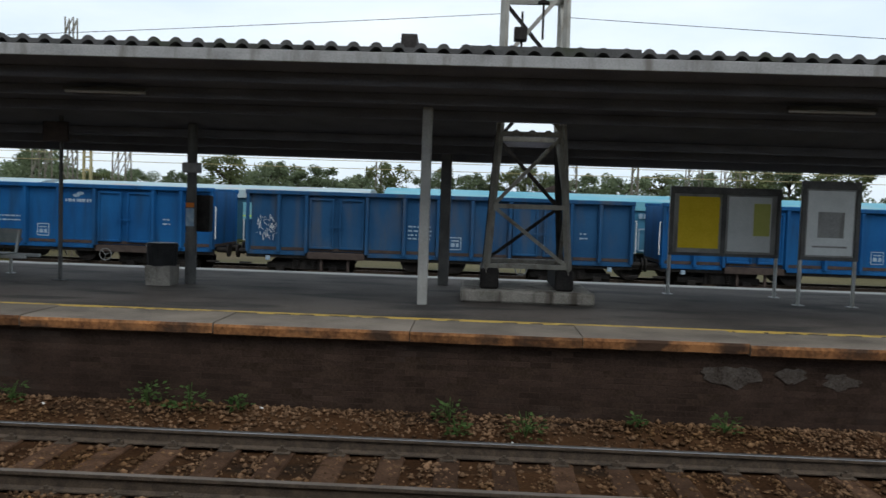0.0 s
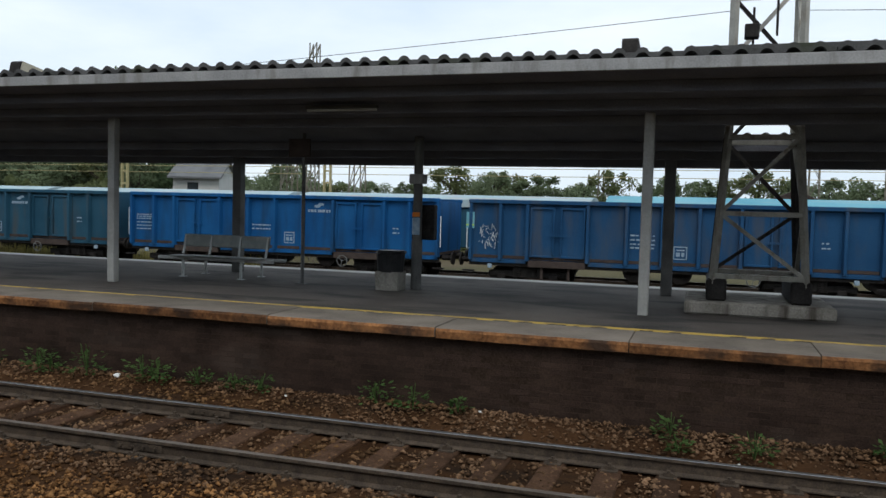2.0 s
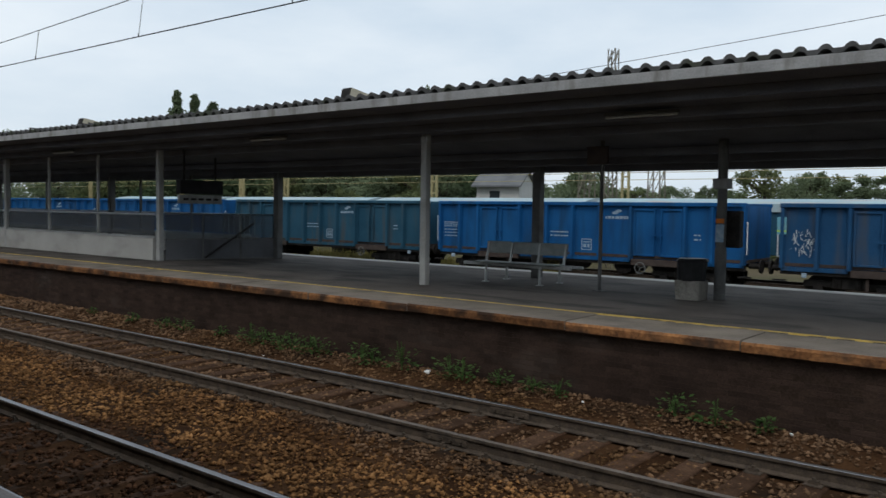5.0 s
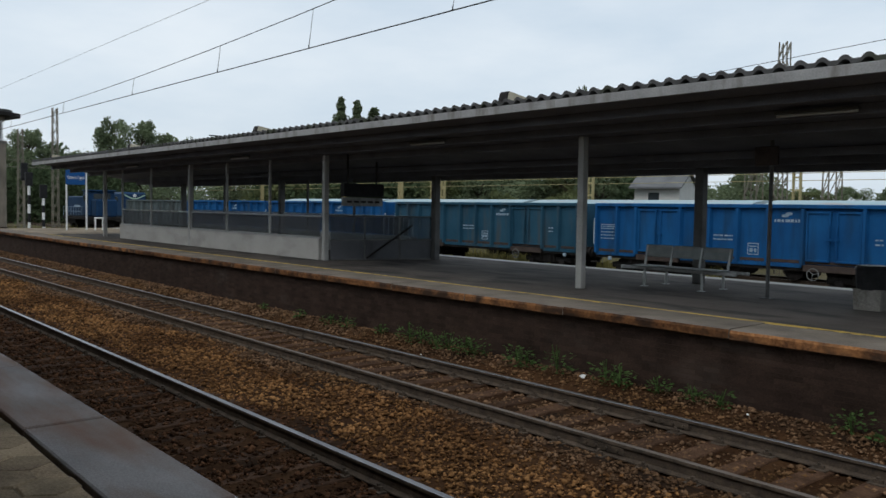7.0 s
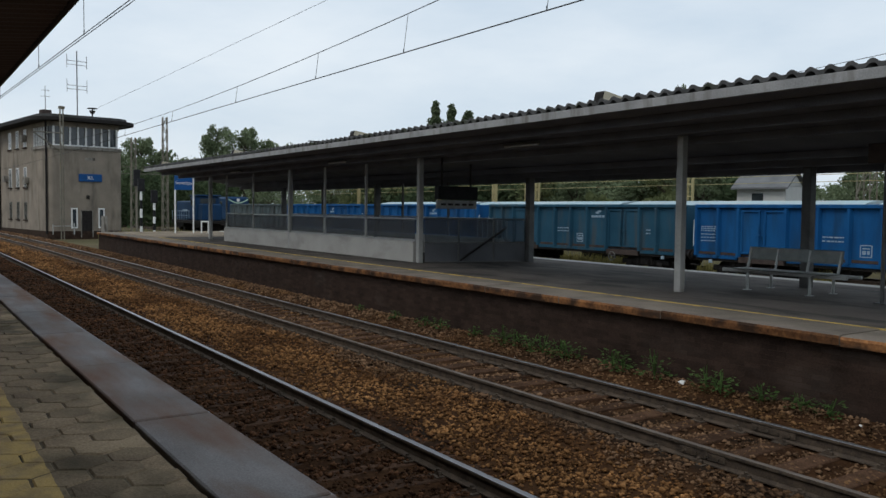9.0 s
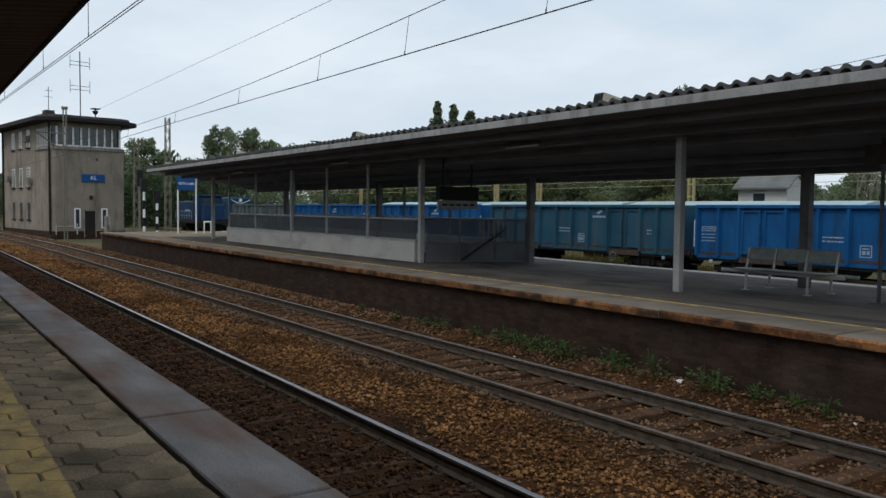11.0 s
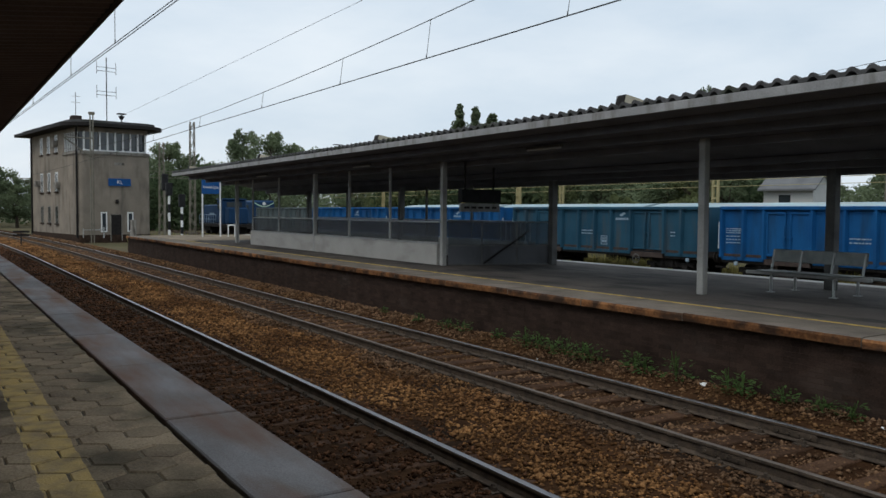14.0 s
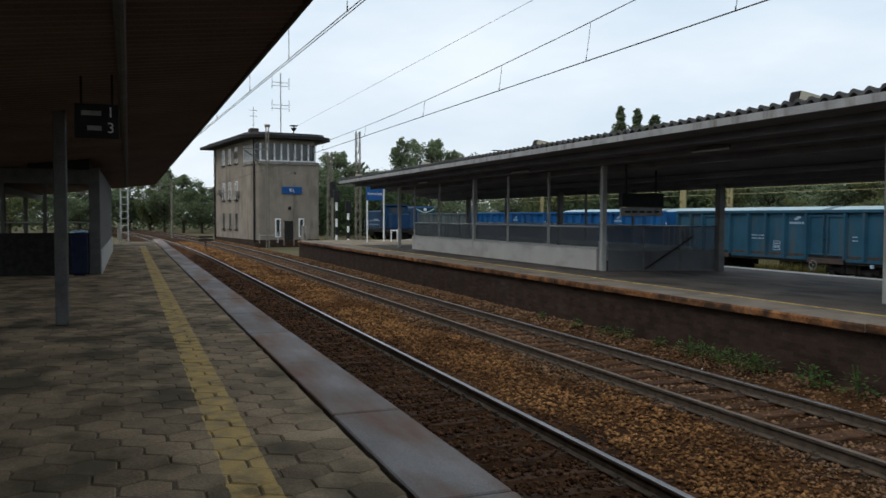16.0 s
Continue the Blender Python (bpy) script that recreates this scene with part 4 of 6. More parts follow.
pn = thing("platform_number_sign", "black hanging sign with white numbers under the canopy", "sign")
part("panel", box(-11.3, -11.22, -0.70, -0.17, 3.58, 4.02, 0.01), M_black, pn)
part("text_bar", box(-11.215, -11.21, -0.62, -0.38, 3.87, 3.93), M_fascia, pn)
part("text_bar", box(-11.215, -11.21, -0.55, -0.38, 3.68, 3.74), M_fascia, pn)
for s, z in (("1", 3.91), ("3", 3.71)):
    letters("number", s, 0.19, pn, M_white, Matrix.Translation((-11.21, -0.27, z)) @ pose(0, 0, 0, 90, 0, 90))
for y in (-0.62, -0.25):
    part("hanger", box(-11.28, -11.24, y - 0.015, y + 0.015, 4.02, zn(y)), M_dark, pn)

kb = thing("stair_enclosure", "dark panelled stair enclosure on the paved platform", "stair enclosure")
# Dark grey here holds the canopy's shade on the wall.
part("side_wall", box(-46, -27.3, -1.22, -0.90, ZN, ZN + 3.3, 0.015), M_postdark, kb, "grey side wall with the deep shade put into its colour")
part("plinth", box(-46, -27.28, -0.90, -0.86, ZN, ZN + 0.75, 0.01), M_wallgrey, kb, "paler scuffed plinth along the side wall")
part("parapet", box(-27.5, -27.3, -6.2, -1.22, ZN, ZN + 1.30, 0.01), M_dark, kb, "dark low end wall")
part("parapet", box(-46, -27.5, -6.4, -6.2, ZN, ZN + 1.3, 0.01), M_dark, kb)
for y in (-2.45, -3.6, -4.8):
    part("upright", box(-27.45, -27.35, y - 0.05, y + 0.05, ZN + 1.30, 4.0), M_postdark, kb)
bm = bmesh.new()
rod(bm, (-27.4, -6.2, ZN + 1.62), (-27.4, -1.22, ZN + 1.62), 0.025, 6)
part("handrail", bm, M_gal, kb)
part("lintel", box(-27.5, -27.3, -6.2, -1.22, 3.56, 4.0), M_postdark, kb, "grey beam over the opening")
nd = thing("display_board", "black departure display hanging in the shade of the canopy", "display board")
part("display", box(-26.9, -26.7, -2.85, -1.15, 4.0, 4.32, 0.01), M_black, nd)
for y in (-2.6, -1.4):
    part("hanger", box(-26.82, -26.78, y - 0.02, y + 0.02, 4.32, zn(y) + 0.02), M_dark, nd)
pb = thing("litter_bin", "tall dark navy litter bin with a pale bag at its rim", "litter bin")
bm = box(-27.2, -26.75, -1.72, -1.25, ZN + 0.05, ZN + 1.30, 0.04)
bx(bm, -27.12, -26.83, -1.64, -1.33, ZN, ZN + 0.05)
part("container", bm, M_navy, pb)
bm = bmesh.new()
for k in range(5):
    bmesh.ops.create_icosphere(bm, subdivisions=1, radius=0.085, matrix=Matrix.Translation((-26.8 - 0.07 * k, -1.66 + 0.085 * k, ZN + 1.33 + 0.02 * (k % 2))) @ Matrix.Diagonal((1, 1, 0.6, 1)))
part("bag", bm, M_bag, pb, "pale blue plastic bag folded over the rim")


# ---- goods wagons ----
RIBS = (0.06, 1.1, 2.03, 4.05, 5.3, 6.42, 7.55, 8.8, 10.8, 11.75, 12.79)
DOORS = ((2.03, 4.05), (8.8, 10.8))


def wagon(x0, paint, label, marks="logo"):
    """An open box wagon 12.85 m long, its near side at y = 27; built with its left end at x0."""
    L, yf, yb, z0, z1 = 12.85, 27.0, 29.8, 0.88, 2.80
    t = thing("goods_wagon", label, "wagon", "first goods train")
    part("side_wall", box(x0, x0 + L, yf + 0.12, yf + 0.16, z0, z1), paint, t)
    part("side_wall", box(x0, x0 + L, yb - 0.11, yb - 0.07, z0, z1), paint, t)
    for x in (x0 + 0.02, x0 + L - 0.06):
        part("end_wall", box(x, x + 0.04, yf + 0.11, yb - 0.11, z0, z1), paint, t)
    for y0, y1 in ((yf - 0.03, yf + 0.13), (yb - 0.13, yb + 0.02)):
        part("top_rail", box(x0 - 0.02, x0 + L + 0.02, y0, y1, z1 - 0.05, z1 + 0.09, 0.02), paint, t)
    part("floor", box(x0, x0 + L, yf + 0.1, yb - 0.1, z0 + 0.02, z0 + 0.12), M_brown, t)
    for r in RIBS:
        # pressed rib with sloping flanks
        bm = prism([(-0.085, 0.12), (-0.045, -0.055), (0.045, -0.055), (0.085, 0.12)], z0 - 0.04, z1 - 0.05)
        bmesh.ops.transform(bm, matrix=Matrix(((1, 0, 0, x0 + r), (0, 0, 1, yf), (0, 1, 0, 0), (0, 0, 0, 1))), verts=bm.verts)
        part("rib", bm, paint, t)
    for d0, d1 in DOORS:
        half_w = (d1 - d0) / 2
        for s in (0, 1):
            xa, xb = x0 + d0 + s * half_w + 0.09, x0 + d0 + (s + 1) * half_w - 0.09
            za, zb = z0 + 0.10, z1 - 0.14
            bm = box(xa, xb, yf + 0.085, yf + 0.118, za, zb, 0.01)
            for a in ((xa, xa + 0.07, za, zb), (xb - 0.07, xb, za, zb), (xa + 0.07, xb - 0.07, zb - 0.07, zb), (xa + 0.07, xb - 0.07, za, za + 0.07)):
                bx(bm, a[0], a[1], yf + 0.03, yf + 0.085, a[2], a[3], 0.008)
            door = part("door", bm, paint, t)
            bm = bmesh.new()
            xh = xb - 0.03 if s == 0 else xa + 0.03
            rod(bm, (xh, yf + 0.01, za + 0.1), (xh, yf + 0.01, zb - 0.5), 0.022, 6)
            bx(bm, xh - 0.10, xh + 0.10, yf - 0.01, yf + 0.03, za + 0.72, za + 0.78)
            part("latch", bm, paint, door)
        part("door_sill", box(x0 + d0 + 0.05, x0 + d1 - 0.05, yf + 0.0, yf + 0.09, z0 - 0.24, z0 - 0.02, 0.01), M_brown, t, "rusty brown sill below the doors")
    for a, b in ((0, 2.03), (4.05, 8.8), (10.8, L)):
        part("skirt", box(x0 + a + 0.03, x0 + b - 0.03, yf + 0.05, yf + 0.11, z0 - 0.14, z0 - 0.002, 0.01), paint, t)
    part("sole_bar", box(x0, x0 + L, yf + 0.12, yf + 0.22, z0 - 0.24, z0), M_dark, t)
    part("sole_bar", box(x0, x0 + L, yb - 0.22, yb - 0.12, z0 - 0.24, z0), M_dark, t)
    for bxx in (x0 + 2.0, x0 + L - 2.0):
        bm = bmesh.new()
        bx(bm, bxx - 1.35, bxx + 1.35, yf + 0.35, yf + 0.5, 0.26, 0.48, 0.03)
        bx(bm, bxx - 0.5, bxx + 0.5, yf + 0.28, yf + 0.55, 0.24, 0.64, 0.03)
        bx(bm, bxx - 1.35, bxx + 1.35, yb - 0.5, yb - 0.35, 0.22, 0.52, 0.03)
        bx(bm, bxx - 0.2, bxx + 0.2, yf + 0.4, yb - 0.4, 0.3, 0.64)
        for k in range(5):
            for s in (-1, 1):
                rod(bm, (bxx + s * 0.28, yf + 0.25, 0.28 + k * 0.06), (bxx + s * 0.28, yf + 0.25, 0.31 + k * 0.06), 0.085, 8)
        bogie = part("bogie", bm, M_dark, t, "dark grimy bogie frame")
        for xx in (bxx - 0.9, bxx + 0.9):
            bm = bmesh.new()
            for y in (yf + 0.62, yb - 0.76):
                rod(bm, (xx, y, 0.21), (xx, y + 0.13, 0.21), 0.46, 18)
            rod(bm, (xx, yf + 0.3, 0.21), (xx, yb - 0.3, 0.21), 0.09, 8)
            bx(bm, xx - 0.14, xx + 0.14, yf + 0.27, yf + 0.4, 0.1, 0.36, 0.02)
            part("wheelset", bm, M_dark, bogie)
    for sx, xx in ((-1, x0), (1, x0 + L)):
        for y in (yf + 0.53, yb - 0.53):
            bm = bmesh.new()
            rod(bm, (xx, y, 0.8), (xx + sx * 0.36, y, 0.8), 0.09, 8)
            rod(bm, (xx + sx * 0.36, y, 0.8), (xx + sx * 0.42, y, 0.8), 0.23, 12)
            part("buffer", bm, M_dark, t)
        bm = bmesh.new()
        rod(bm, (xx + sx * 0.07, yf + 0.02, 1.2), (xx + sx * 0.07, yf + 0.02, 2.25), 0.018, 6)
        rod(bm, (xx + sx * 0.07, yf + 0.02, 1.2), (xx, yf + 0.12, 1.2), 0.018, 6)
        rod(bm, (xx + sx * 0.07, yf + 0.02, 2.25), (xx, yf + 0.12, 2.25), 0.018, 6)
        part("grab_rail", bm, M_grab, t, "thin white grab rail")
        part("step", box(xx - 0.2, xx + 0.2, yf + 0.0, yf + 0.14, 0.42, 0.47), M_dark, t)
        part("lamp_bracket", box(xx - sx * 0.75 - 0.07, xx - sx * 0.75 + 0.07, yf + 0.02, yf + 0.1, 0.56, 0.70, 0.01), M_mark, t)
    bm = bmesh.new()
    for k in range(14):
        a, b = 6.2832 * k / 14, 6.2832 * (k + 1) / 14
        rod(bm, (x0 + 9.2 + math.cos(a) * 0.2, yf, 0.55 + math.sin(a) * 0.2), (x0 + 9.2 + math.cos(b) * 0.2, yf, 0.55 + math.sin(b) * 0.2), 0.018, 5)
    for a in (0.3, 2.4, 4.5):
        rod(bm, (x0 + 9.2, yf, 0.55), (x0 + 9.2 + math.cos(a) * 0.2, yf, 0.55 + math.sin(a) * 0.2), 0.012, 5)
    part("brake_wheel", bm, M_grey, t, "small grey brake handwheel")
    bm = bmesh.new()
    bx(bm, x0 + 2.5, x0 + 2.58, yf + 0.1, yf + 0.18, 0.22, z0 - 0.2)
    bx(bm, x0 + 3.4, x0 + 3.48, yf + 0.1, yf + 0.18, 0.22, z0 - 0.2)
    bx(bm, x0 + 2.5, x0 + 3.48, yf + 0.1, yf + 0.18, 0.16, 0.23)
    part("step_frame", bm, M_brown, t)
    ym = yf + 0.108
    rr = random.Random(int(x0 * 10) + 1000)

    def text_bars(xa, xb, zs, hh=0.05):
        """Lines of unreadable lettering as broken bars."""
        bm = bmesh.new()
        for z in zs:
            x = xa
            while x < xb - 0.03:
                w = rr.uniform(0.05, 0.16)
                bx(bm, x, min(x + w, xb), ym, ym + 0.01, z, z + hh)
                x += w + rr.uniform(0.02, 0.06)
        tagged(part("marking", bm, M_mark, t), "faded white lettering bars", kind="stuff")

    if marks:
        if marks != "graffiti":
            text_bars(x0 + 0.22, x0 + 0.95, (1.98, 1.90, 1.82, 1.68, 1.55, 1.42), 0.04)
        text_bars(x0 + 5.42, x0 + 6.2, (1.72, 1.58) if marks == "logo" else (1.8, 1.66, 1.52, 1.4))
        text_bars(x0 + 11.1, x0 + 11.35, (1.75, 1.6))
        bm = bmesh.new()
        q = x0 + 6.78
        for a in ((0, 0.42, 1.10, 1.13), (0, 0.42, 1.49, 1.52), (0, 0.03, 1.10, 1.52), (0.39, 0.42, 1.10, 1.52), (0.08, 0.34, 1.38, 1.42), (0.08, 0.2, 1.2, 1.33), (0.25, 0.34, 1.2, 1.33)):
            bx(bm, q + a[0], q + a[1], ym, ym + 0.01, a[2], a[3])
        part("marking", bm, M_mark, t, "small white outlined panel")
        if marks == "logo":
            bm = bmesh.new()
            cxx = x0 + 8.2
            for k in range(2):
                bmesh.ops.create_cone(bm, cap_ends=True, segments=12, radius1=0.10, radius2=0.10, depth=0.012, matrix=Matrix.Translation((cxx - 0.07 + k * 0.14, ym, 2.50 + k * 0.07)) @ pose(0, 0, 0, 90, 0, 0) @ Matrix.Diagonal((1.2, 0.55, 1, 1)))
            part("emblem", bm, M_mark, t, "white two-leaf emblem")
            text_bars(cxx - 0.45, cxx + 0.45, (2.28,), 0.10)
        if marks == "graffiti":
            bm = bmesh.new()
            for i in range(46):
                px, pz = x0 + rr.uniform(0.35, 1.0), rr.uniform(1.3, 2.0)
                bar(bm, (px, ym + 0.004, pz), (px + rr.uniform(-0.10, 0.14), ym + 0.004, pz + rr.uniform(-0.22, 0.22)), 0.025 + rr.random() * 0.05, 0.01)
            part("graffiti", bm, M_grab, t, "scrawl of white paint")
            part("plate", box(x0 - 0.10, x0 + 0.18, yf + 0.0, yf + 0.05, 1.9, 2.45), M_cyan, t)
            part("stripe", box(x0 - 0.10, x0 + 0.18, yf - 0.006, yf, 1.98, 2.03), M_green, t, "yellow-green stripe")
    return t


wagon(6.0, M_blue, "blue open goods wagon behind the notice boards", marks="plain")
wagon(-7.75, M_blueold, "faded blue open goods wagon with white graffiti at one end", marks="graffiti")
wagon(-21.7, M_blue, "bright blue open goods wagon with a white emblem")
wagon(-35.5, M_teal, "weathered teal open goods wagon with a white emblem")
wagon(-49.4, M_blue, "blue open goods wagon seen through the glass screen")
wagon(-63.1, M_blue, "blue open goods wagon behind the stair railing")
wagon(-76.9, M_greywag, "grey-green open goods wagon next to the locomotive", marks="plain")

# second train behind, seen above the first and through its gaps
for i, x0 in enumerate((23.6, 9.9, -3.8, -17.5, -31.2, -44.9, -58.6)):
    t = thing("covered_wagon", "pale-roofed blue wagon standing behind the first train", "wagon", "second goods train")
    part("body", box(x0, x0 + 13.0, 33.1, 36.0, 0.9, 2.75, 0.03), M_lightblue if i < 3 else M_teal, t)
    bm = bmesh.new()
    arc = [(33.05 + 2.95 * k / 8, 2.75 + (0.5 if i < 3 else 0.40) * math.sin(math.pi * (0.12 + 0.76 * k / 8)) ** 0.8) for k in range(9)]
    for s in (0, 1):
        for y, z in arc:
            bm.verts.new((x0 + s * 13.0 - 0.05 + 0.1 * s, y, z))
    bm.verts.ensure_lookup_table()
    for k in range(8):
        bm.faces.new((bm.verts[k], bm.verts[k + 1], bm.verts[k + 10], bm.verts[k + 9]))
    bm.faces.new([bm.verts[k] for k in range(9)])
    bm.faces.new([bm.verts[9 + k] for k in range(9)])
    bx(bm, x0 - 0.05, x0 + 13.05, 33.0, 33.12, 2.6, 2.98 if i < 3 else 2.95, 0.02)
    part("roof", bm, M_cyan if i < 3 else M_paleroof, t, "pale rounded roof")
    for k in range(10):
        part("rib", box(x0 + 0.1 + k * 1.4, x0 + 0.2 + k * 1.4, 33.02, 33.1, 0.95, 2.7), M_lightblue if i < 3 else M_teal, t)
    if i == 2:
        bm = bmesh.new()
        for k in range(4):
            bx(bm, 6.42 + k * 0.2, 6.56 + k * 0.2, 33.0, 33.018, 2.30, 2.50)
        part("lettering_bar", bm, M_mark, t, "faded white lettering bars")
        bm = bmesh.new()
        for z in (1.0, 1.85):
            bx(bm, 6.42, 7.2, 33.0, 33.02, z, z + 0.05)
        bx(bm, 6.42, 6.47, 33.0, 33.02, 1.0, 1.9)
        part("handrail", bm, M_mark, t, "pale handrail frame")
    for xx in (x0 + 2, x0 + 11):
        bm = bmesh.new()
        bx(bm, xx - 1.3, xx + 1.3, 33.5, 35.6, 0.2, 0.75, 0.03)
        for dx in (-0.9, 0.9):
            rod(bm, (xx + dx, 33.7, 0.21), (xx + dx, 35.4, 0.21), 0.46, 14)
        part("bogie", bm, M_dark, t)

# shunting locomotive
lo = thing("shunting_locomotive", "dark blue diesel shunting locomotive with pale walkway railings", "locomotive", m=Matrix.Translation((-97.0, 0, 0)) @ Matrix.Diagonal((0.76, 1, 1, 1)))
X = 0.0
part("frame", box(X, X + 14.0, 27.0, 29.9, 0.75, 1.1, 0.03), M_dark, lo)
part("hood", box(X + 0.9, X + 9.0, 27.35, 29.5, 1.1, 3.25, 0.12), M_loco, lo, "long dark blue engine hood")
part("cab", box(X + 9.0, X + 11.6, 27.1, 29.8, 1.1, 3.75, 0.15), M_loco, lo, "raised blue driver's cab")
part("hood", box(X + 11.6, X + 13.6, 27.35, 29.5, 1.1, 2.9, 0.12), M_loco, lo)
part("cab_roof", box(X + 8.7, X + 11.9, 27.05, 29.85, 3.75, 3.9, 0.06), M_loco, lo)
part("cab_window", box(X + 9.4, X + 11.2, 27.07, 27.11, 2.75, 3.35, 0.01), M_glassdark, lo)
part("cab_window", box(X + 11.59, X + 11.64, 27.6, 29.3, 2.95, 3.5, 0.01), M_glassdark, lo)
part("emblem", box(X + 4.2, X + 6.6, 27.33, 27.345, 2.05, 2.3), M_mark, lo, "white lettering bar")
bm = bmesh.new()
for k in range(8):
    rod(bm, (X + 0.2 + k * 1.2, 27.05, 1.1), (X + 0.2 + k * 1.2, 27.05, 2.1), 0.025, 6)
rod(bm, (X + 0.2, 27.05, 2.1), (X + 8.9, 27.05, 2.1), 0.03, 6)
rod(bm, (X + 0.2, 27.05, 1.6), (X + 8.9, 27.05, 1.6), 0.025, 6)
part("handrail", bm, M_mark, lo, "pale walkway railing")
for xx in (X + 3, X + 11):
    bm = bmesh.new()
    bx(bm, xx - 1.7, xx + 1.7, 27.3, 29.6, 0.3, 0.75, 0.04)
    for dx in (-1.2, 1.2):
        rod(bm, (xx + dx, 27.5, 0.25), (xx + dx, 29.4, 0.25), 0.5, 16)
    part("bogie", bm, M_dark, lo)

# engine on the track behind, only its rounded nose and cab in sight
le = thing("electric_locomotive", "blue locomotive with a pale green chevron on a rounded cab", "locomotive")
part("body", box(-110.0, -95.8, 33.2, 36.0, 0.9, 3.85, 0.22), M_loco, le)
part("cab_window", box(-99.6, -97.4, 33.17, 33.21, 2.75, 3.3, 0.01), M_glassdark, le)
bm = bmesh.new()
for k in range(10):
    ya, yb = 33.4 + k * 0.24, 33.4 + (k + 1) * 0.24
    za, zb = 3.55 - 0.45 * math.sin(math.pi * k / 10), 3.55 - 0.45 * math.sin(math.pi * (k + 1) / 10)
    bar(bm, (-95.79, ya, za), (-95.79, yb, zb), 0.02, 0.13)
part("chevron", bm, M_pale_green, le, "curved pale green stripe")
bm = bmesh.new()
bmesh.ops.create_cone(bm, cap_ends=True, segments=14, radius1=0.2, radius2=0.2, depth=0.03, matrix=pose(-95.79, 34.6, 3.45, 0, 90))
part("headlamp", bm, M_white, le)
for xx in (-107.0, -98.5):
    bm = box(xx - 1.7, xx + 1.7, 33.4, 35.8, 0.3, 0.9, 0.04)
    for dx in (-1.2, 1.2):
        rod(bm, (xx + dx, 33.5, 0.25), (xx + dx, 35.6, 0.25), 0.5, 16)
    part("bogie", bm, M_dark, le)

# ---- signal box ----
SB = Matrix.Translation((-80.4, 11.5, 0)) @ Matrix.Rotation(math.atan2(-0.141, 0.99) * -1 + math.pi, 4, "Z")
# local axes: +x runs along the long side away from the station, -y away from the track side
sbx = thing("signal_box", "three-storey grey-brown rendered signal box with a glazed top storey", "building", m=SB)
LX, WY = 16.2, 6.6


def round_block(z0, z1, grow, rad, seg=8, ly=LX, wy=WY):
    """A plan with rounded front corners, between two heights."""
    o = []
    for cx_, cy_, a0 in ((rad, -rad, 90), (rad, -(wy - rad), 180)):
        for k in range(seg + 1):
            a = radians(a0 + 90 * k / seg)
            o.append((cx_ + math.cos(a) * (rad + grow), cy_ + math.sin(a) * (rad + grow)))
    o += [(ly + grow, -wy - grow), (ly + grow, grow)]
    bm = bmesh.new()
    a = [bm.verts.new((x, y, z0)) for x, y in o]
    b = [bm.verts.new((x, y, z1)) for x, y in o]
    bm.faces.new(a[::-1])
    bm.faces.new(b)
    for k in range(len(o)):
        bm.faces.new((a[k], a[(k + 1) % len(o)], b[(k + 1) % len(o)], b[k]))
    return bm


part("wall", round_block(-0.5, 7.75, 0.0, 0.45), M_render, sbx)
part("plinth", round_block(-0.5, 0.25, 0.05, 0.45), M_mortar, sbx, "dark soot-stained plinth")
part("wall", box(4.4, LX, -WY, 0, 7.75, 10.15), M_render, sbx)
part("window_band", round_block(7.95, 9.75, -0.12, 0.9, ly=4.4), M_glassdark, sbx, "dark strip of control room glass")
part("sill", round_block(7.70, 7.98, 0.14, 0.6, ly=4.45), M_conc, sbx, "projecting ledge below the windows")
part("lintel", round_block(9.72, 10.15, 0.0, 0.9, ly=4.4), M_render, sbx)
for i in range(9):
    y = -0.5 - i * 0.70
    bm = box(-0.03, 0.10, y - 0.075, y + 0.075, 7.97, 9.74)
    part("mullion", bm, M_white, sbx)
for i in range(6):
    part("mullion", box(0.5 + i * 0.72, 0.62 + i * 0.72, -0.10, 0.03, 7.97, 9.74), M_white, sbx)
part("window_rail", box(-0.04, 0.08, -WY + 0.4, -0.4, 7.97, 8.10), M_white, sbx)
part("roof", round_block(10.15, 10.45, 1.35, 1.0), M_dark, sbx, "dark flat overhanging roof slab")
part("roof", round_block(10.45, 10.75, 0.7, 1.0), M_roof, sbx)
for x in (7.0, 9.6, 12.2):
    for z0, z1 in ((1.2, 2.9), (4.3, 6.2), (8.1, 9.8)):
        w = part("window", box(x - 0.42, x + 0.42, -0.03, 0.025, z0, z1), M_glassdark, sbx)
        bm = bmesh.new()
        for a in ((x - 0.45, x - 0.39, z0, z1), (x + 0.39, x + 0.45, z0, z1), (x - 0.39, x + 0.39, z1 - 0.06, z1), (x - 0.025, x + 0.025, z0, z1 - 0.06)):
            bx(bm, a[0], a[1], 0.0, 0.045, a[2], a[3])
        part("frame", bm, M_white if z0 > 4 else M_conc, w)
        part("sill", box(x - 0.55, x + 0.55, -0.02, 0.14, z0 - 0.14, z0), M_mortar, w)
part("door", box(-0.03, 0.06, -3.78, -2.84, -0.35, 2.1), M_dark, sbx, "dark entrance door")
bm = bmesh.new()
for a in ((-3.86, -3.78, -0.35, 2.18), (-2.84, -2.76, -0.35, 2.18), (-3.78, -2.84, 2.1, 2.18)):
    bx(bm, -0.08, 0.04, a[0], a[1], a[2], a[3])
part("door_frame", bm, M_conc, sbx)
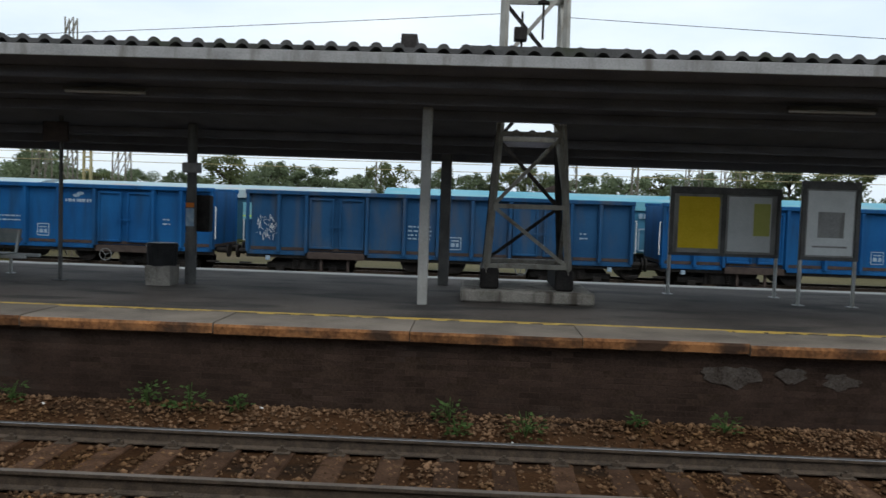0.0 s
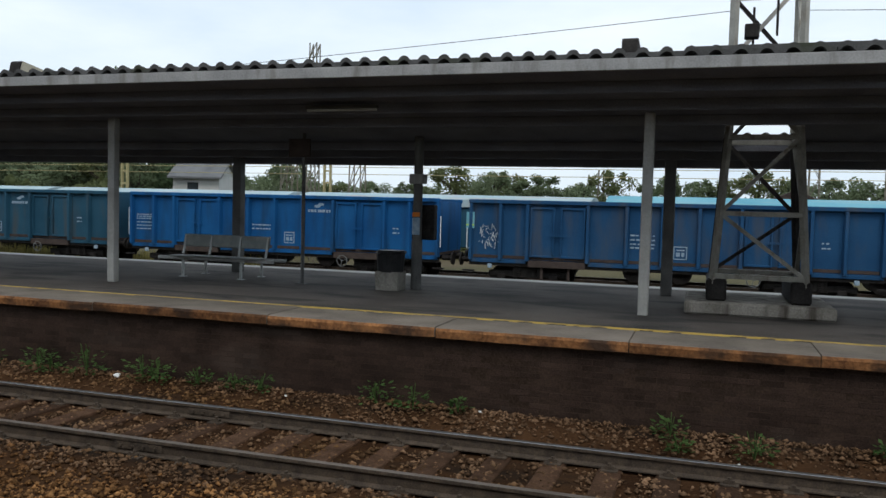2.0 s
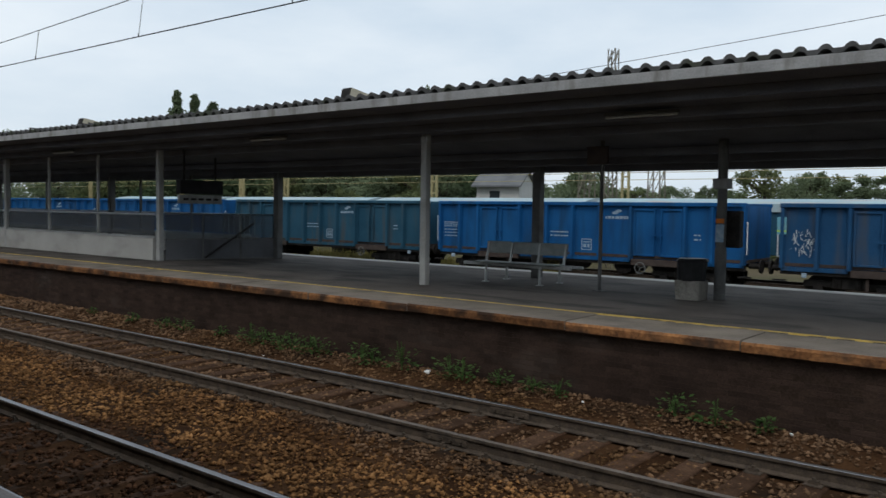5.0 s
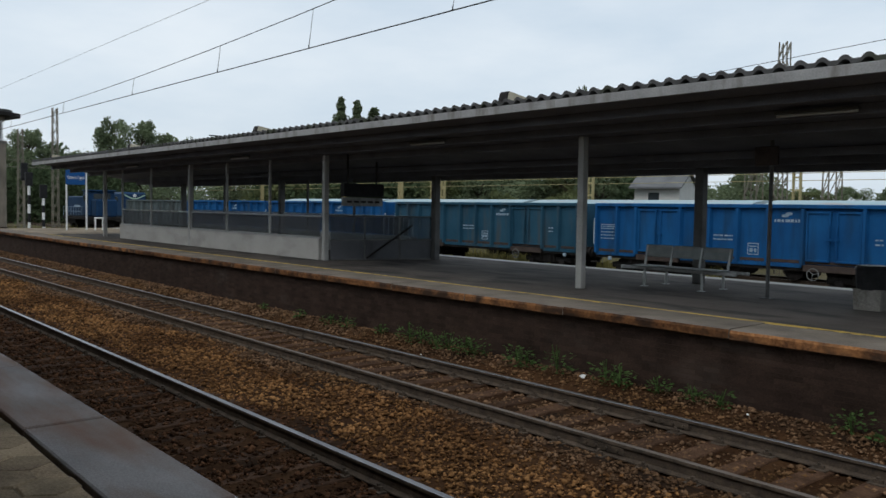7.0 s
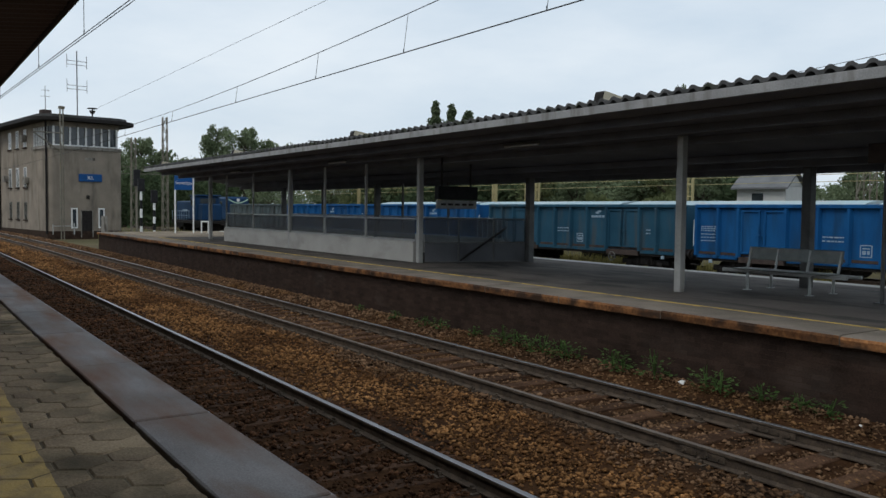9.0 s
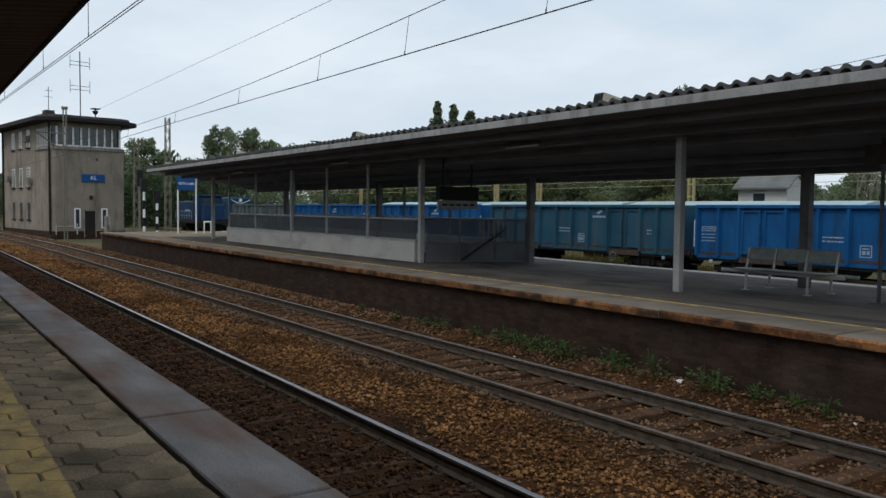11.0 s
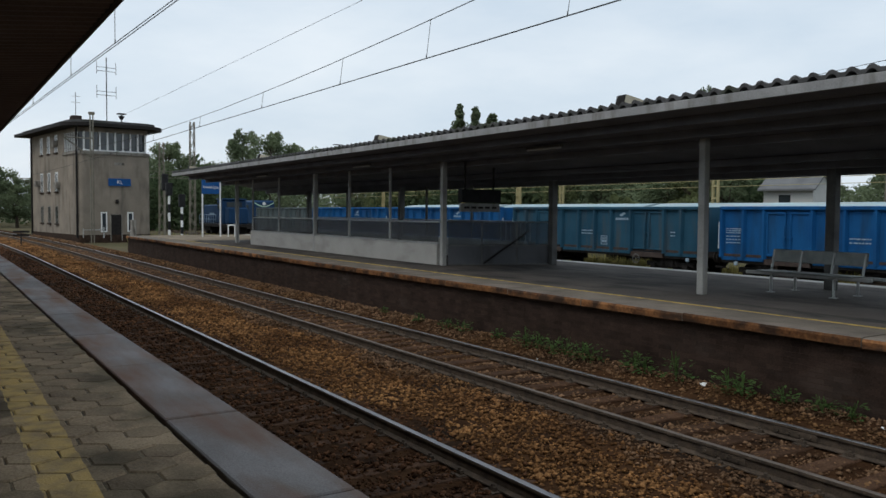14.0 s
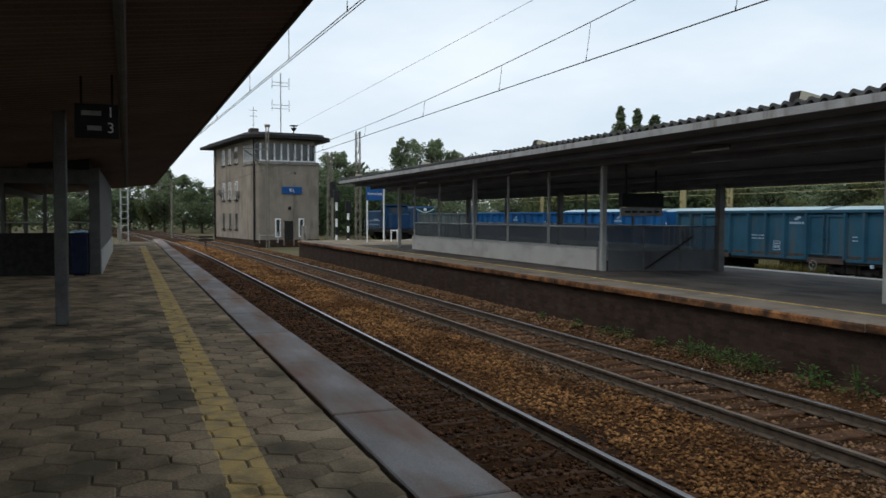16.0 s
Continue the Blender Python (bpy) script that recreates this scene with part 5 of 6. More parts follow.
for y in (-2.2, -4.62):
    w = part("window", box(-0.03, 0.05, y - 0.18, y + 0.18, 0.62, 2.24), M_glassdark, sbx)
    bm = bmesh.new()
    for a in ((y - 0.28, y - 0.17, 0.5, 2.36), (y + 0.17, y + 0.28, 0.5, 2.36), (y - 0.17, y + 0.17, 2.24, 2.36), (y - 0.17, y + 0.17, 0.5, 0.62)):
        bx(bm, -0.06, 0.03, a[0], a[1], a[2], a[3])
    part("frame", bm, M_white, w, "white painted frame")
sg = part("name_board", box(-0.16, -0.02, -4.66, -2.60, 4.80, 5.5, 0.02), M_bluesign, sbx, "blue sign with white letters")
letters("lettering", "KL", 0.5, sg, M_white, Matrix.Translation((-0.17, -3.63, 5.15)) @ pose(0, 0, 0, 90, 0, -90))
part("wall_patch", box(-0.02, 0.0, -4.1, -3.2, 6.75, 7.0), M_conc, sbx, "paler patch of plaster")
part("wall_lamp", box(-0.3, 0.0, -3.5, -3.25, 3.2, 3.55, 0.06), M_dark, sbx)
bm = bmesh.new()
rod(bm, (0.25, 0.1, 0), (0.25, 0.1, 10.2), 0.09, 8)
part("drainpipe", bm, M_dark, sbx)
bm = bmesh.new()
rod(bm, (LX - 0.3, 0.1, 0), (LX - 0.3, 0.1, 10.2), 0.09, 8)
part("drainpipe", bm, M_dark, sbx)
part("chimney", box(7.2, 8.2, -2.5, -1.6, 10.6, 11.9, 0.05), M_brown, sbx)
for x, z in ((6.2, 4.6), (13.4, 4.9), (6.9, 8.6)):
    bm = box(x - 0.4, x + 0.4, 0.0, 0.42, z, z + 0.62, 0.03)
    rod(bm, (x, 0.42, z + 0.31), (x, 0.44, z + 0.31), 0.24, 12)
    part("air_conditioner", bm, M_conc, sbx, "grey air conditioner box on the wall")
bm = bmesh.new()
rod(bm, (7.5, -2.0, 11.9), (7.5, -2.0, 14.2), 0.03, 6)
for z in (13.2, 13.8):
    rod(bm, (7.5, -2.4, z), (7.5, -1.6, z), 0.02, 5)
part("aerial", bm, M_wire, sbx)
bm = bmesh.new()
rod(bm, (3.2, -3.6, 10.6), (3.2, -3.6, 17.2), 0.05, 6)
for z in (13.6, 15.9):
    for y in (-4.5, -2.7):
        rod(bm, (3.2, y, z - 0.3), (3.2, y, z + 0.9), 0.025, 5)
    for dz in (0.0, 0.35):
        rod(bm, (3.2, -4.5, z + dz), (3.2, -2.7, z + dz), 0.025, 5)
part("antenna_mast", bm, M_wire, sbx, "thin radio antenna mast on the roof")
bm = bmesh.new()
rod(bm, (0.9, -4.2, 10.6), (0.9, -4.2, 11.2), 0.06, 6)
bmesh.ops.create_cone(bm, cap_ends=True, segments=10, radius1=0.15, radius2=0.3, depth=0.3, matrix=Matrix.Translation((0.9, -4.2, 11.3)))
bx(bm, 0.55, 1.25, -4.55, -3.85, 11.62, 11.7)
bx(bm, 0.85, 0.95, -4.25, -4.15, 11.4, 11.62)
part("siren", bm, M_dark, sbx, "dark roof siren")
bm = bmesh.new()
for y in (0.48, 0.72):
    rod(bm, (-2.4, y - 1.05, -0.4), (-2.4, y - 1.05, 11.1), 0.06, 6)
for k in range(9):
    rod(bm, (-2.4, -0.6, 1 + k * 1.1), (-2.4, -0.3, 1.5 + k * 1.1), 0.03, 5)
rod(bm, (-2.4, -0.45, 7.2), (-2.4, 1.9, 8.9), 0.06, 6)
bx(bm, -2.55, -2.25, -0.68, -0.22, 11.0, 11.25)
rod(bm, (-2.4, -0.45, 8.9), (-2.4, 1.9, 8.9), 0.05, 6)
bracket = thing("catenary_pole", "weathered steel pole with a bracket beside the signal box", "mast", m=SB)
part("pole", bm, M_mast, bracket)


# ---- masts, signals and wires ----
def lattice(x, y, h, w, label, material=M_mast, arm=0.0, z0=-0.5):
    t = thing("lattice_mast", label, "mast", "catenary masts", m=pose(x, y, z0))
    for sx in (-1, 1):
        for sy in (-1, 1):
            bm = bmesh.new()
            bar(bm, (sx * w / 2, sy * w / 2, 0), (sx * w * 0.36, sy * w * 0.36, h), 0.055)
            part("leg", bm, material, t)
    k = max(4, int(h / (w * 1.5)))
    for i in range(k):
        for s in (-1, 1):
            a, b = h * i / k, h * (i + 1) / k
            wa, wb = w * (0.5 - 0.14 * i / k), w * (0.5 - 0.14 * (i + 1) / k)
            d = 1 if i % 2 else -1
            for p, q in (((-d * wa, s * wa, a), (d * wb, s * wb, b)), ((s * wa, -d * wa, a), (s * wb, d * wb, b))):
                bm = bmesh.new()
                bar(bm, p, q, 0.04)
                part("brace", bm, material, t)
    if arm:
        for z in (h * 0.80, h * 0.90):
            bm = bmesh.new()
            bar(bm, (0, 0, z), (0, arm, z), 0.07)
            part("cross_arm", bm, material, t)
        for i in range(8):
            bm = bmesh.new()
            bar(bm, (0, arm * i / 8, h * (0.8 if i % 2 else 0.9)), (0, arm * (i + 1) / 8, h * (0.9 if i % 2 else 0.8)), 0.05)
            part("arm_brace", bm, material, t)
    return t


for x, y, h, w, a in ((-20.1, 39.5, 11.6, 0.55, 0), (-22.6, 41.5, 8.0, 0.8, 0), (-18.4, 41.5, 8.0, 0.8, 0), (7.5, 66, 7.4, 0.9, 0), (13.5, 52, 8.6, 1.0, 0), (17.0, 56, 7.0, 1.3, 0), (10.6, 56, 6.4, 0.5, 0),
                      (-75.0, 20.3, 11.1, 0.5, 0), (-78.5, 18.4, 9.4, 0.5, 0), (-118, 22.5, 9.5, 0.7, 9), (-7.6, 62, 6.2, 0.5, 0)):
    lattice(x, y, h, w, "weathered lattice steel catenary mast", arm=a)
for x, y, h in ((-51.9, 40.0, 6.2), (-47.9, 40.0, 6.2), (-46.7, 40.0, 6.2), (-30.3, 37.2, 6.3), (-18.6, 38.2, 5.6), (-60, 40, 6), (-52, 40, 6), (-75, 40, 6)):
    t = thing("catenary_pole", "pale yellow twin-channel catenary pole", "mast", "yellow poles", pose(x, y, -0.5))
    for s in (-0.17, 0.17):
        part("channel", box(s - 0.035, s + 0.035, -0.09, 0.09, 0, h), M_mastyellow, t)
    for k in range(9):
        part("batten", box(-0.135, 0.135, -0.10, -0.088, 0.5 + k * h / 9.2, 0.58 + k * h / 9.2), M_mastyellow, t)
bm = bmesh.new()
for z, y in ((4.15, 39.6), (4.55, 40.2)):
    rod(bm, (-90, y, z), (40, y, z + 0.1), 0.016, 5)
part_w = part("overhead_wire", bm, M_mastyellow)
tagged(part_w, "pale overhead wires behind the trains", "wire", kind="stuff")
for x, y, h, lab in ((-125, 13.5, 8.0, "grey catenary pole beside the far curve"), (-103, 4.8, 7.5, "grey catenary pole near the signal box"), (-150, -6, 8, "grey catenary pole beside the far curve"), (-150, -3.2, 8, "grey catenary pole beside the far curve"), (-135, -4.5, 7.5, "grey catenary pole beside the far curve"), (-175, -12, 8, "grey catenary pole beside the far curve"), (-190, 3, 8, "grey catenary pole beside the far curve")):
    t = thing("catenary_pole", lab, "mast", "grey poles", pose(x, y, -0.4))
    bm = bmesh.new()
    rod(bm, (0, 0, 0), (0, 0, h), 0.16, 8, 0.11)
    part("pole", bm, M_mast, t)
    bm = bmesh.new()
    rod(bm, (0, 0, h * 0.9), (0, -3.0, h * 0.9), 0.05, 6)
    rod(bm, (0, 0, h * 0.75), (0, -2.8, h * 0.88), 0.04, 6)
    part("bracket", bm, M_mast, t)


def wire_run(name, label, pts, r, drops=()):
    t = thing(name, label, "wire", "overhead wires")
    for p in pts:
        me = tube(p, r)
        me.materials.append(M_wire)
        part("wire", me, None, t)
    for a, b in drops:
        bm = bmesh.new()
        rod(bm, a, b, 0.006, 4)
        rod(bm, (b[0], b[1], b[2] + 0.06), (b[0], b[1], b[2] - 0.02), 0.011, 5)
        part("dropper", bm, M_wire, t)


def far_y(x):
    return 8.1 + bend(x)


def mess(x, lo_, hi):
    """A messenger wire's sag between masts 60 m apart."""
    return lo_ + (hi - lo_) * ((x + 32.0) / 32.0) ** 2


fx = [30 - 4 * i for i in range(28)]
wire_run("overhead_line", "contact wires and messenger wire above the far track",
         [[(x, far_y(x), 5.54) for x in fx], [(x, far_y(x) + 0.07, 5.57) for x in fx], [(x, far_y(x), mess(x, 5.88, 6.95)) for x in fx]], 0.009,
         [((x + 0.15, 8.1, mess(x, 5.88, 6.95)), (x, 8.1, 5.55)) for x in (-5.0, -9.3, -13.4, -17.3, -22.6, -29.0, -36.0)])


def near_y(x):
    return 3.33 + 0.031 * x if x > -40 else 2.09 + bend(x) * 0.8


wire_run("overhead_line", "contact wires and messenger wire above the near track",
         [[(x, near_y(x), 5.6) for x in fx], [(x, near_y(x) + 0.09, 5.63) for x in fx], [(x, near_y(x), mess(x, 6.1, 6.95)) for x in fx]], 0.008,
         [((x, near_y(x), mess(x, 6.1, 6.95)), (x, near_y(x), 5.61)) for x in (-11.6, -15.6, -20.0, -26.0, -34.0)])
wire_run("feeder_wire", "thin feeder wire fixed to the lattice mast",
         [[(0.3 - 2.0 * i, 14.5, 5.92 - 0.148 * i + 0.0035 * i * i) for i in range(22)], [(1.25 + 2.0 * i, 14.5, 5.88 - 0.09 * i + 0.002 * i * i) for i in range(12)]], 0.006)
wire_run("feeder_wire", "high overhead wire above the canopy", [[(-75 + 6 * i, 14.0, 10.6) for i in range(17)]], 0.009)


def striped_post(x, y, h, z0):
    t = thing("marker_post", "black and white striped signal post", "post", "striped posts", pose(x, y, z0))
    for k in range(6):
        bm = bmesh.new()
        rod(bm, (0, 0, h * k / 6), (0, 0, h * (k + 1) / 6), 0.09, 8)
        part("band", bm, M_white if k % 2 else M_black, t)
    part("head", box(-0.12, 0.12, -0.22, 0.22, h, h + 0.9, 0.03), M_black, t)


striped_post(-58.5, 14.2, 3.6, 0.0)
striped_post(-57.8, 14.9, 2.8, 0.0)
t = thing("signal_mast", "dark railway signal with black head", "signal", m=pose(-60.5, 14.4, 0))
bm = bmesh.new()
rod(bm, (0, 0, 0), (0, 0, 5.0), 0.08, 8)
part("pole", bm, M_mast, t)
part("head", box(-0.13, 0.13, -0.22, 0.22, 4.0, 5.2, 0.05), M_black, t)
t = thing("ladder_mast", "pale grey twin-post mast with rungs at the platform end", "mast", m=pose(-62.0, -0.35, 0))
for y in (-0.24, 0.24):
    part("post", box(-0.05, 0.05, y - 0.05, y + 0.05, 0.3, 5.6, 0.01), M_gal, t)
for k in range(9):
    bm = bmesh.new()
    bar(bm, (0, -0.2, 0.9 + k * 0.5), (0, 0.2, 0.9 + k * 0.5), 0.05)
    part("rung", bm, M_gal, t)
part("box", box(-0.2, 0.15, -0.5, -0.25, 0.9, 1.7, 0.02), M_conc, t)
t = thing("low_fence", "low pale fence rail beside the end of the platform", "fence", m=pose(-57.0, 14.6, 0))
bm = bmesh.new()
bx(bm, -0.05, 0.05, -0.6, 0.6, 0.75, 0.87)
for y in (-0.5, 0.5):
    bx(bm, -0.05, 0.05, y - 0.06, y + 0.06, 0, 0.75)
part("rail", bm, M_conc, t)
t = thing("cable_cabinet", "tall grey cable cabinet at the platform end", "cabinet", m=pose(-66.0, 13.3, 0))
part("body", box(-0.2, 0.2, -0.2, 0.2, 0, 1.8, 0.03), M_conc, t)
t = thing("track_sign", "small dark cross-shaped sign between the tracks", "sign", m=pose(-68.0, 6.0 + bend(-68), -0.3))
bm = bmesh.new()
rod(bm, (0, 0, 0), (0, 0, 1.3), 0.04, 6)
for z in (0.95, 1.2):
    bx(bm, -0.03, 0.03, -0.55, 0.55, z - 0.07, z + 0.07)
part("board", bm, M_dark, t)
t = thing("trackside_pipes", "pale pipes and fittings by the signal box plinth", "pipe", m=SB)
bm = bmesh.new()
rod(bm, (-1.5, -1.7, 0.75), (-1.5, 0.1, 0.75), 0.035, 6)
rod(bm, (-1.5, 0.1, 0.0), (-1.5, 0.1, 0.9), 0.04, 6)
rod(bm, (-1.5, -1.7, 0.0), (-1.5, -1.7, 1.0), 0.06, 6)
part("pipe", bm, M_gal, t)

t = thing("street_lamp", "tall grey street lamp with two flat heads", "street lamp", m=pose(-95.0, 46.0, -0.5))
bm = bmesh.new()
rod(bm, (0, 0, 0), (0, 0, 11.4), 0.12, 8, 0.07)
part("pole", bm, M_mast, t)
for s in (-1, 1):
    bm = bmesh.new()
    bar(bm, (0, 0, 11.35), (s * 0.6, s * 1.0, 11.6), 0.07)
    part("arm", bm, M_mast, t)
    bm = box(-0.18, 0.18, -0.6, 0.6, -0.06, 0.06, 0.03)
    bmesh.ops.transform(bm, matrix=pose(s * 1.0, s * 1.5, 11.62), verts=bm.verts)
    part("lamp_head", bm, M_dark, t)

# ---- house beyond the tracks ----
h = thing("house", "small white house with a grey gabled roof", "house", m=pose(-40.3, 56.0, 0.1, 0, 0, 14))
part("wall", box(-0.6, 3.2, 0, 3.8, -0.5, 4.6), M_housewall, h)
part("gable", prism([(0, 4.55), (3.8, 4.55), (1.9, 5.65)], -0.1, 0.1), M_housewall, h).matrix_basis = pose(3.1, 0, 0, 0, 0, 90)
bm = bmesh.new()
for s in (0, 1):
    ye = -0.5 + s * 4.8
    v = [bm.verts.new(p) for p in ((-0.9, 1.9, 5.82), (3.5, 1.9, 5.82), (3.5, ye, 4.45), (-0.9, ye, 4.45), (-0.9, 1.9, 5.67), (3.5, 1.9, 5.67), (3.5, ye, 4.30), (-0.9, ye, 4.30))]
    for f in ((0, 1, 2, 3), (7, 6, 5, 4), (0, 4, 5, 1), (1, 5, 6, 2), (2, 6, 7, 3), (3, 7, 4, 0)):
        bm.faces.new([v[k] for k in f])
part("roof", bm, M_houseroof, h, "grey pitched roof")
w = part("window", box(0.6, 1.5, -0.04, 0.05, 3.0, 4.0), M_glassdark, h)
part("frame", box(0.52, 1.58, -0.03, 0.02, 2.92, 3.0), M_conc, w)
h2 = thing("shed", "low red-brown roofed shed beyond the trains", "shed", m=pose(5.5, 58, 0))
part("wall", box(-3, 3, 0, 4, -0.5, 3.0), M_housewall, h2)
part("roof", prism([(-3.4, 2.9), (3.4, 2.9), (0, 4.3)], -0.4, 4.4), M_brown, h2)


# ---- trees ----
def tree_master(seed, height, spread, shape, leaf, n, size):
    """A tapered trunk with limbs, and a crown of many small leaf clumps in uneven lobes with gaps."""
    r = random.Random(seed)
    t = thing("tree", "", "tree")
    bm = bmesh.new()
    rod(bm, (0, 0, 0), (0, 0, height * 0.45), height * 0.024, 8, height * 0.016)
    rod(bm, (0, 0, height * 0.45), (r.uniform(-.2, .2), 0, height * 0.9), height * 0.016, 6, height * 0.004)
    lobes = []
    for i in range(46 if shape != "poplar" else 70):
        z = height * r.uniform(*((0.2, 0.93) if shape != "poplar" else (0.15, 0.97)))
        rel = z / height
        rad = spread * (1.05 - abs(rel - 0.55) * 1.5) if shape != "poplar" else spread * max(0.10, 1.5 * (1.02 - rel)) * (1.0 if rel > 0.4 else 0.75)
        a = r.uniform(0, 6.283)
        d = rad * (r.uniform(0.15, 1.0) if shape != "poplar" else r.uniform(0.0, 0.6))
        c = Vector((math.cos(a) * d, math.sin(a) * d, z))
        rod(bm, (0, 0, max(height * 0.15, z - d * 0.9)), c, height * 0.007, 5, height * 0.002)
        lobes.append((c, max(0.35 if shape != "poplar" else 0.22, rad * (r.uniform(0.14, 0.34) if shape != "poplar" else r.uniform(0.5, 0.85)))))
    part("trunk", bm, M_bark, t)
    vs, fs = [], []
    for i in range(n):
        c, rad = r.choice(lobes)
        v = Vector((r.gauss(0, 1), r.gauss(0, 1), r.gauss(0, 1.15))).normalized() * rad * (0.25 + 1.05 * r.random() ** 0.8)
        p = c + v
        u = Vector((r.gauss(0, 1), r.gauss(0, 1), r.gauss(0, 1))).normalized()
        w = u.cross(Vector((r.gauss(0, 1), r.gauss(0, 1), r.gauss(0, 1)))).normalized()
        s = size * r.uniform(0.5, 1.2)
        k = len(vs)
        vs += [p - u * s, p + w * s * 0.6, p + u * s, p - w * s * 0.6]
        fs.append((k, k + 1, k + 2, k + 3))
    me = bpy.data.meshes.new("crown")
    me.from_pydata(vs, [], fs)
    me.materials.append(leaf)
    part("crown", me, None, t)
    return t


MASTERS = {
    "round": tree_master(1, 8.0, 3.2, "round", M_leafA, 8000, 0.135),
    "round2": tree_master(2, 8.0, 2.8, "round", M_leafB, 8000, 0.135),
    "light": tree_master(3, 8.0, 2.9, "round", M_leafC, 7000, 0.13),
    "bushy": tree_master(4, 6.0, 3.4, "round", M_leafA, 7500, 0.13),
    "poplar": tree_master(5, 12.0, 1.9, "poplar", M_leafB, 8000, 0.17),
}
USED = {}
TREE_LABEL = {"round": "broad green deciduous tree beyond the tracks", "round2": "dark green deciduous tree beyond the tracks", "light": "yellowing green tree beyond the tracks", "bushy": "low bushy green tree beyond the tracks", "poplar": "tall ragged poplar showing above the canopy roof"}
BASE = {"round": 8.0, "round2": 8.0, "light": 8.0, "bushy": 6.0, "poplar": 12.0}


def tree(kind, az, dist, height, wide=1.0):
    x, y = -math.sin(radians(az)) * dist, math.cos(radians(az)) * dist
    s = height / BASE[kind]
    m = pose(x, y, -0.5, 0, 0, random.uniform(0, 360))
    if kind in USED:
        o = copy_thing(MASTERS[kind], m)
    else:
        o = MASTERS[kind]
        o.matrix_basis = m
        USED[kind] = 1
    o.scale = (s * wide, s * wide, s)
    tagged(o, TREE_LABEL[kind], "tree", "trees beyond the tracks")


for kind, az, d, hh, w in (
    ("bushy", 28.9, 64, 6.3, 1.0), ("round", 27.8, 70, 5.5, 1.6), ("light", 25.5, 66, 4.9, 1.6), ("round", 23.2, 72, 5.6, 1.3), ("round2", 20.6, 75, 5.4, 1.1), ("bushy", 26.6, 76, 5.4, 1.5),
    ("light", 17.0, 62, 6.4, 1.3), ("round", 14.4, 64, 6.4, 1.1), ("round", 15.8, 70, 5.8, 1.2), ("round2", 11.4, 66, 6.0, 1.4), ("bushy", 9.4, 66, 5.1, 1.0), ("light", 6.2, 60, 6.2, 1.1), ("round2", 2.4, 64, 6.3, 0.9), ("round2", 3.8, 66, 5.5, 0.9), ("bushy", 12.8, 80, 5.6, 1.3), ("bushy", 7.6, 84, 4.9, 1.4), ("bushy", 19.0, 84, 5.4, 1.4),
    ("round2", 0.4, 70, 6.0, 1.3), ("light", -1.4, 72, 6.2, 1.2), ("round", 8.2, 74, 6.0, 1.2), ("light", 13.0, 70, 6.2, 1.1), ("round2", -7.4, 70, 6.2, 1.2), ("light", -3.2, 66, 6.6, 1.1), ("round", -5.2, 68, 6.2, 1.0), ("bushy", -9.8, 64, 5.8, 1.2), ("light", -12.6, 66, 6.2, 1.4), ("round", -15.0, 62, 6.4, 1.3), ("light", -17.8, 62, 6.6, 1.4), ("round2", -20.5, 62, 6.6, 1.4), ("light", -24, 60, 6.8, 1.4), ("round", -28, 62, 7, 1.4), ("bushy", -32, 62, 7, 1.4),
    ("bushy", 31.6, 84, 6.0, 1.3), ("round", 29.2, 82, 6.4, 1.3), ("round2", 38.4, 66, 6.2, 1.4), ("round2", 39.6, 62, 12.4, 0.4), ("light", 40.4, 62, 6.2, 1.2), ("round2", 42.2, 64, 6.4, 1.5), ("bushy", 44.6, 66, 6.4, 1.5), ("round2", 46.8, 68, 6.4, 1.4), ("light", 49.0, 68, 6.0, 1.4), ("round2", 51.4, 74, 6.4, 1.5), ("bushy", 53.6, 78, 6.4, 1.5),
    ("poplar", 56.6, 95, 15.8, 1.05), ("poplar", 55.5, 95, 15.5, 1.1), ("poplar", 54.3, 95, 14.7, 1.45), ("poplar", 53.6, 97, 14.0, 1.2), ("round2", 57.0, 84, 6.8, 1.4), ("light", 59.6, 88, 6.8, 1.3), ("light", 61.8, 92, 7.2, 1.2), ("round", 64.0, 98, 7.2, 1.4),
    ("round", 69.7, 132, 16.4, 0.85), ("round2", 71.6, 135, 16.2, 0.8), ("round", 68.0, 132, 14.6, 0.85), ("bushy", 66.4, 115, 8, 1.4), ("round2", 73.6, 155, 12.0, 1.2), ("round2", 75.2, 165, 14.0, 1.1), ("round", 76.4, 170, 17.4, 0.9), ("round2", 77.8, 172, 14.0, 1.0), ("round", 74.4, 168, 13.0, 1.3), ("bushy", 70.6, 150, 9, 1.6),
    ("round2", 85.4, 150, 8.4, 1.4), ("round", 86.6, 155, 11.2, 1.1), ("round2", 87.8, 160, 12.2, 1.0), ("light", 88.7, 165, 9.8, 1.2), ("round", 84.3, 170, 8.2, 1.4),
    ("round2", 90.0, 170, 9.8, 1.5), ("round", 91.5, 165, 9.0, 1.6), ("round2", 93.0, 160, 9.4, 1.6), ("round", 95.0, 150, 9.0, 1.6), ("light", 97.0, 140, 9.0, 1.6), ("round2", 99.5, 120, 9.2, 1.6), ("round", 102.5, 110, 9.0, 1.6), ("round2", 82.5, 190, 9.0, 1.6), ("round", 80.6, 200, 9.0, 1.6)):
    tree(kind, az, d, hh, w)


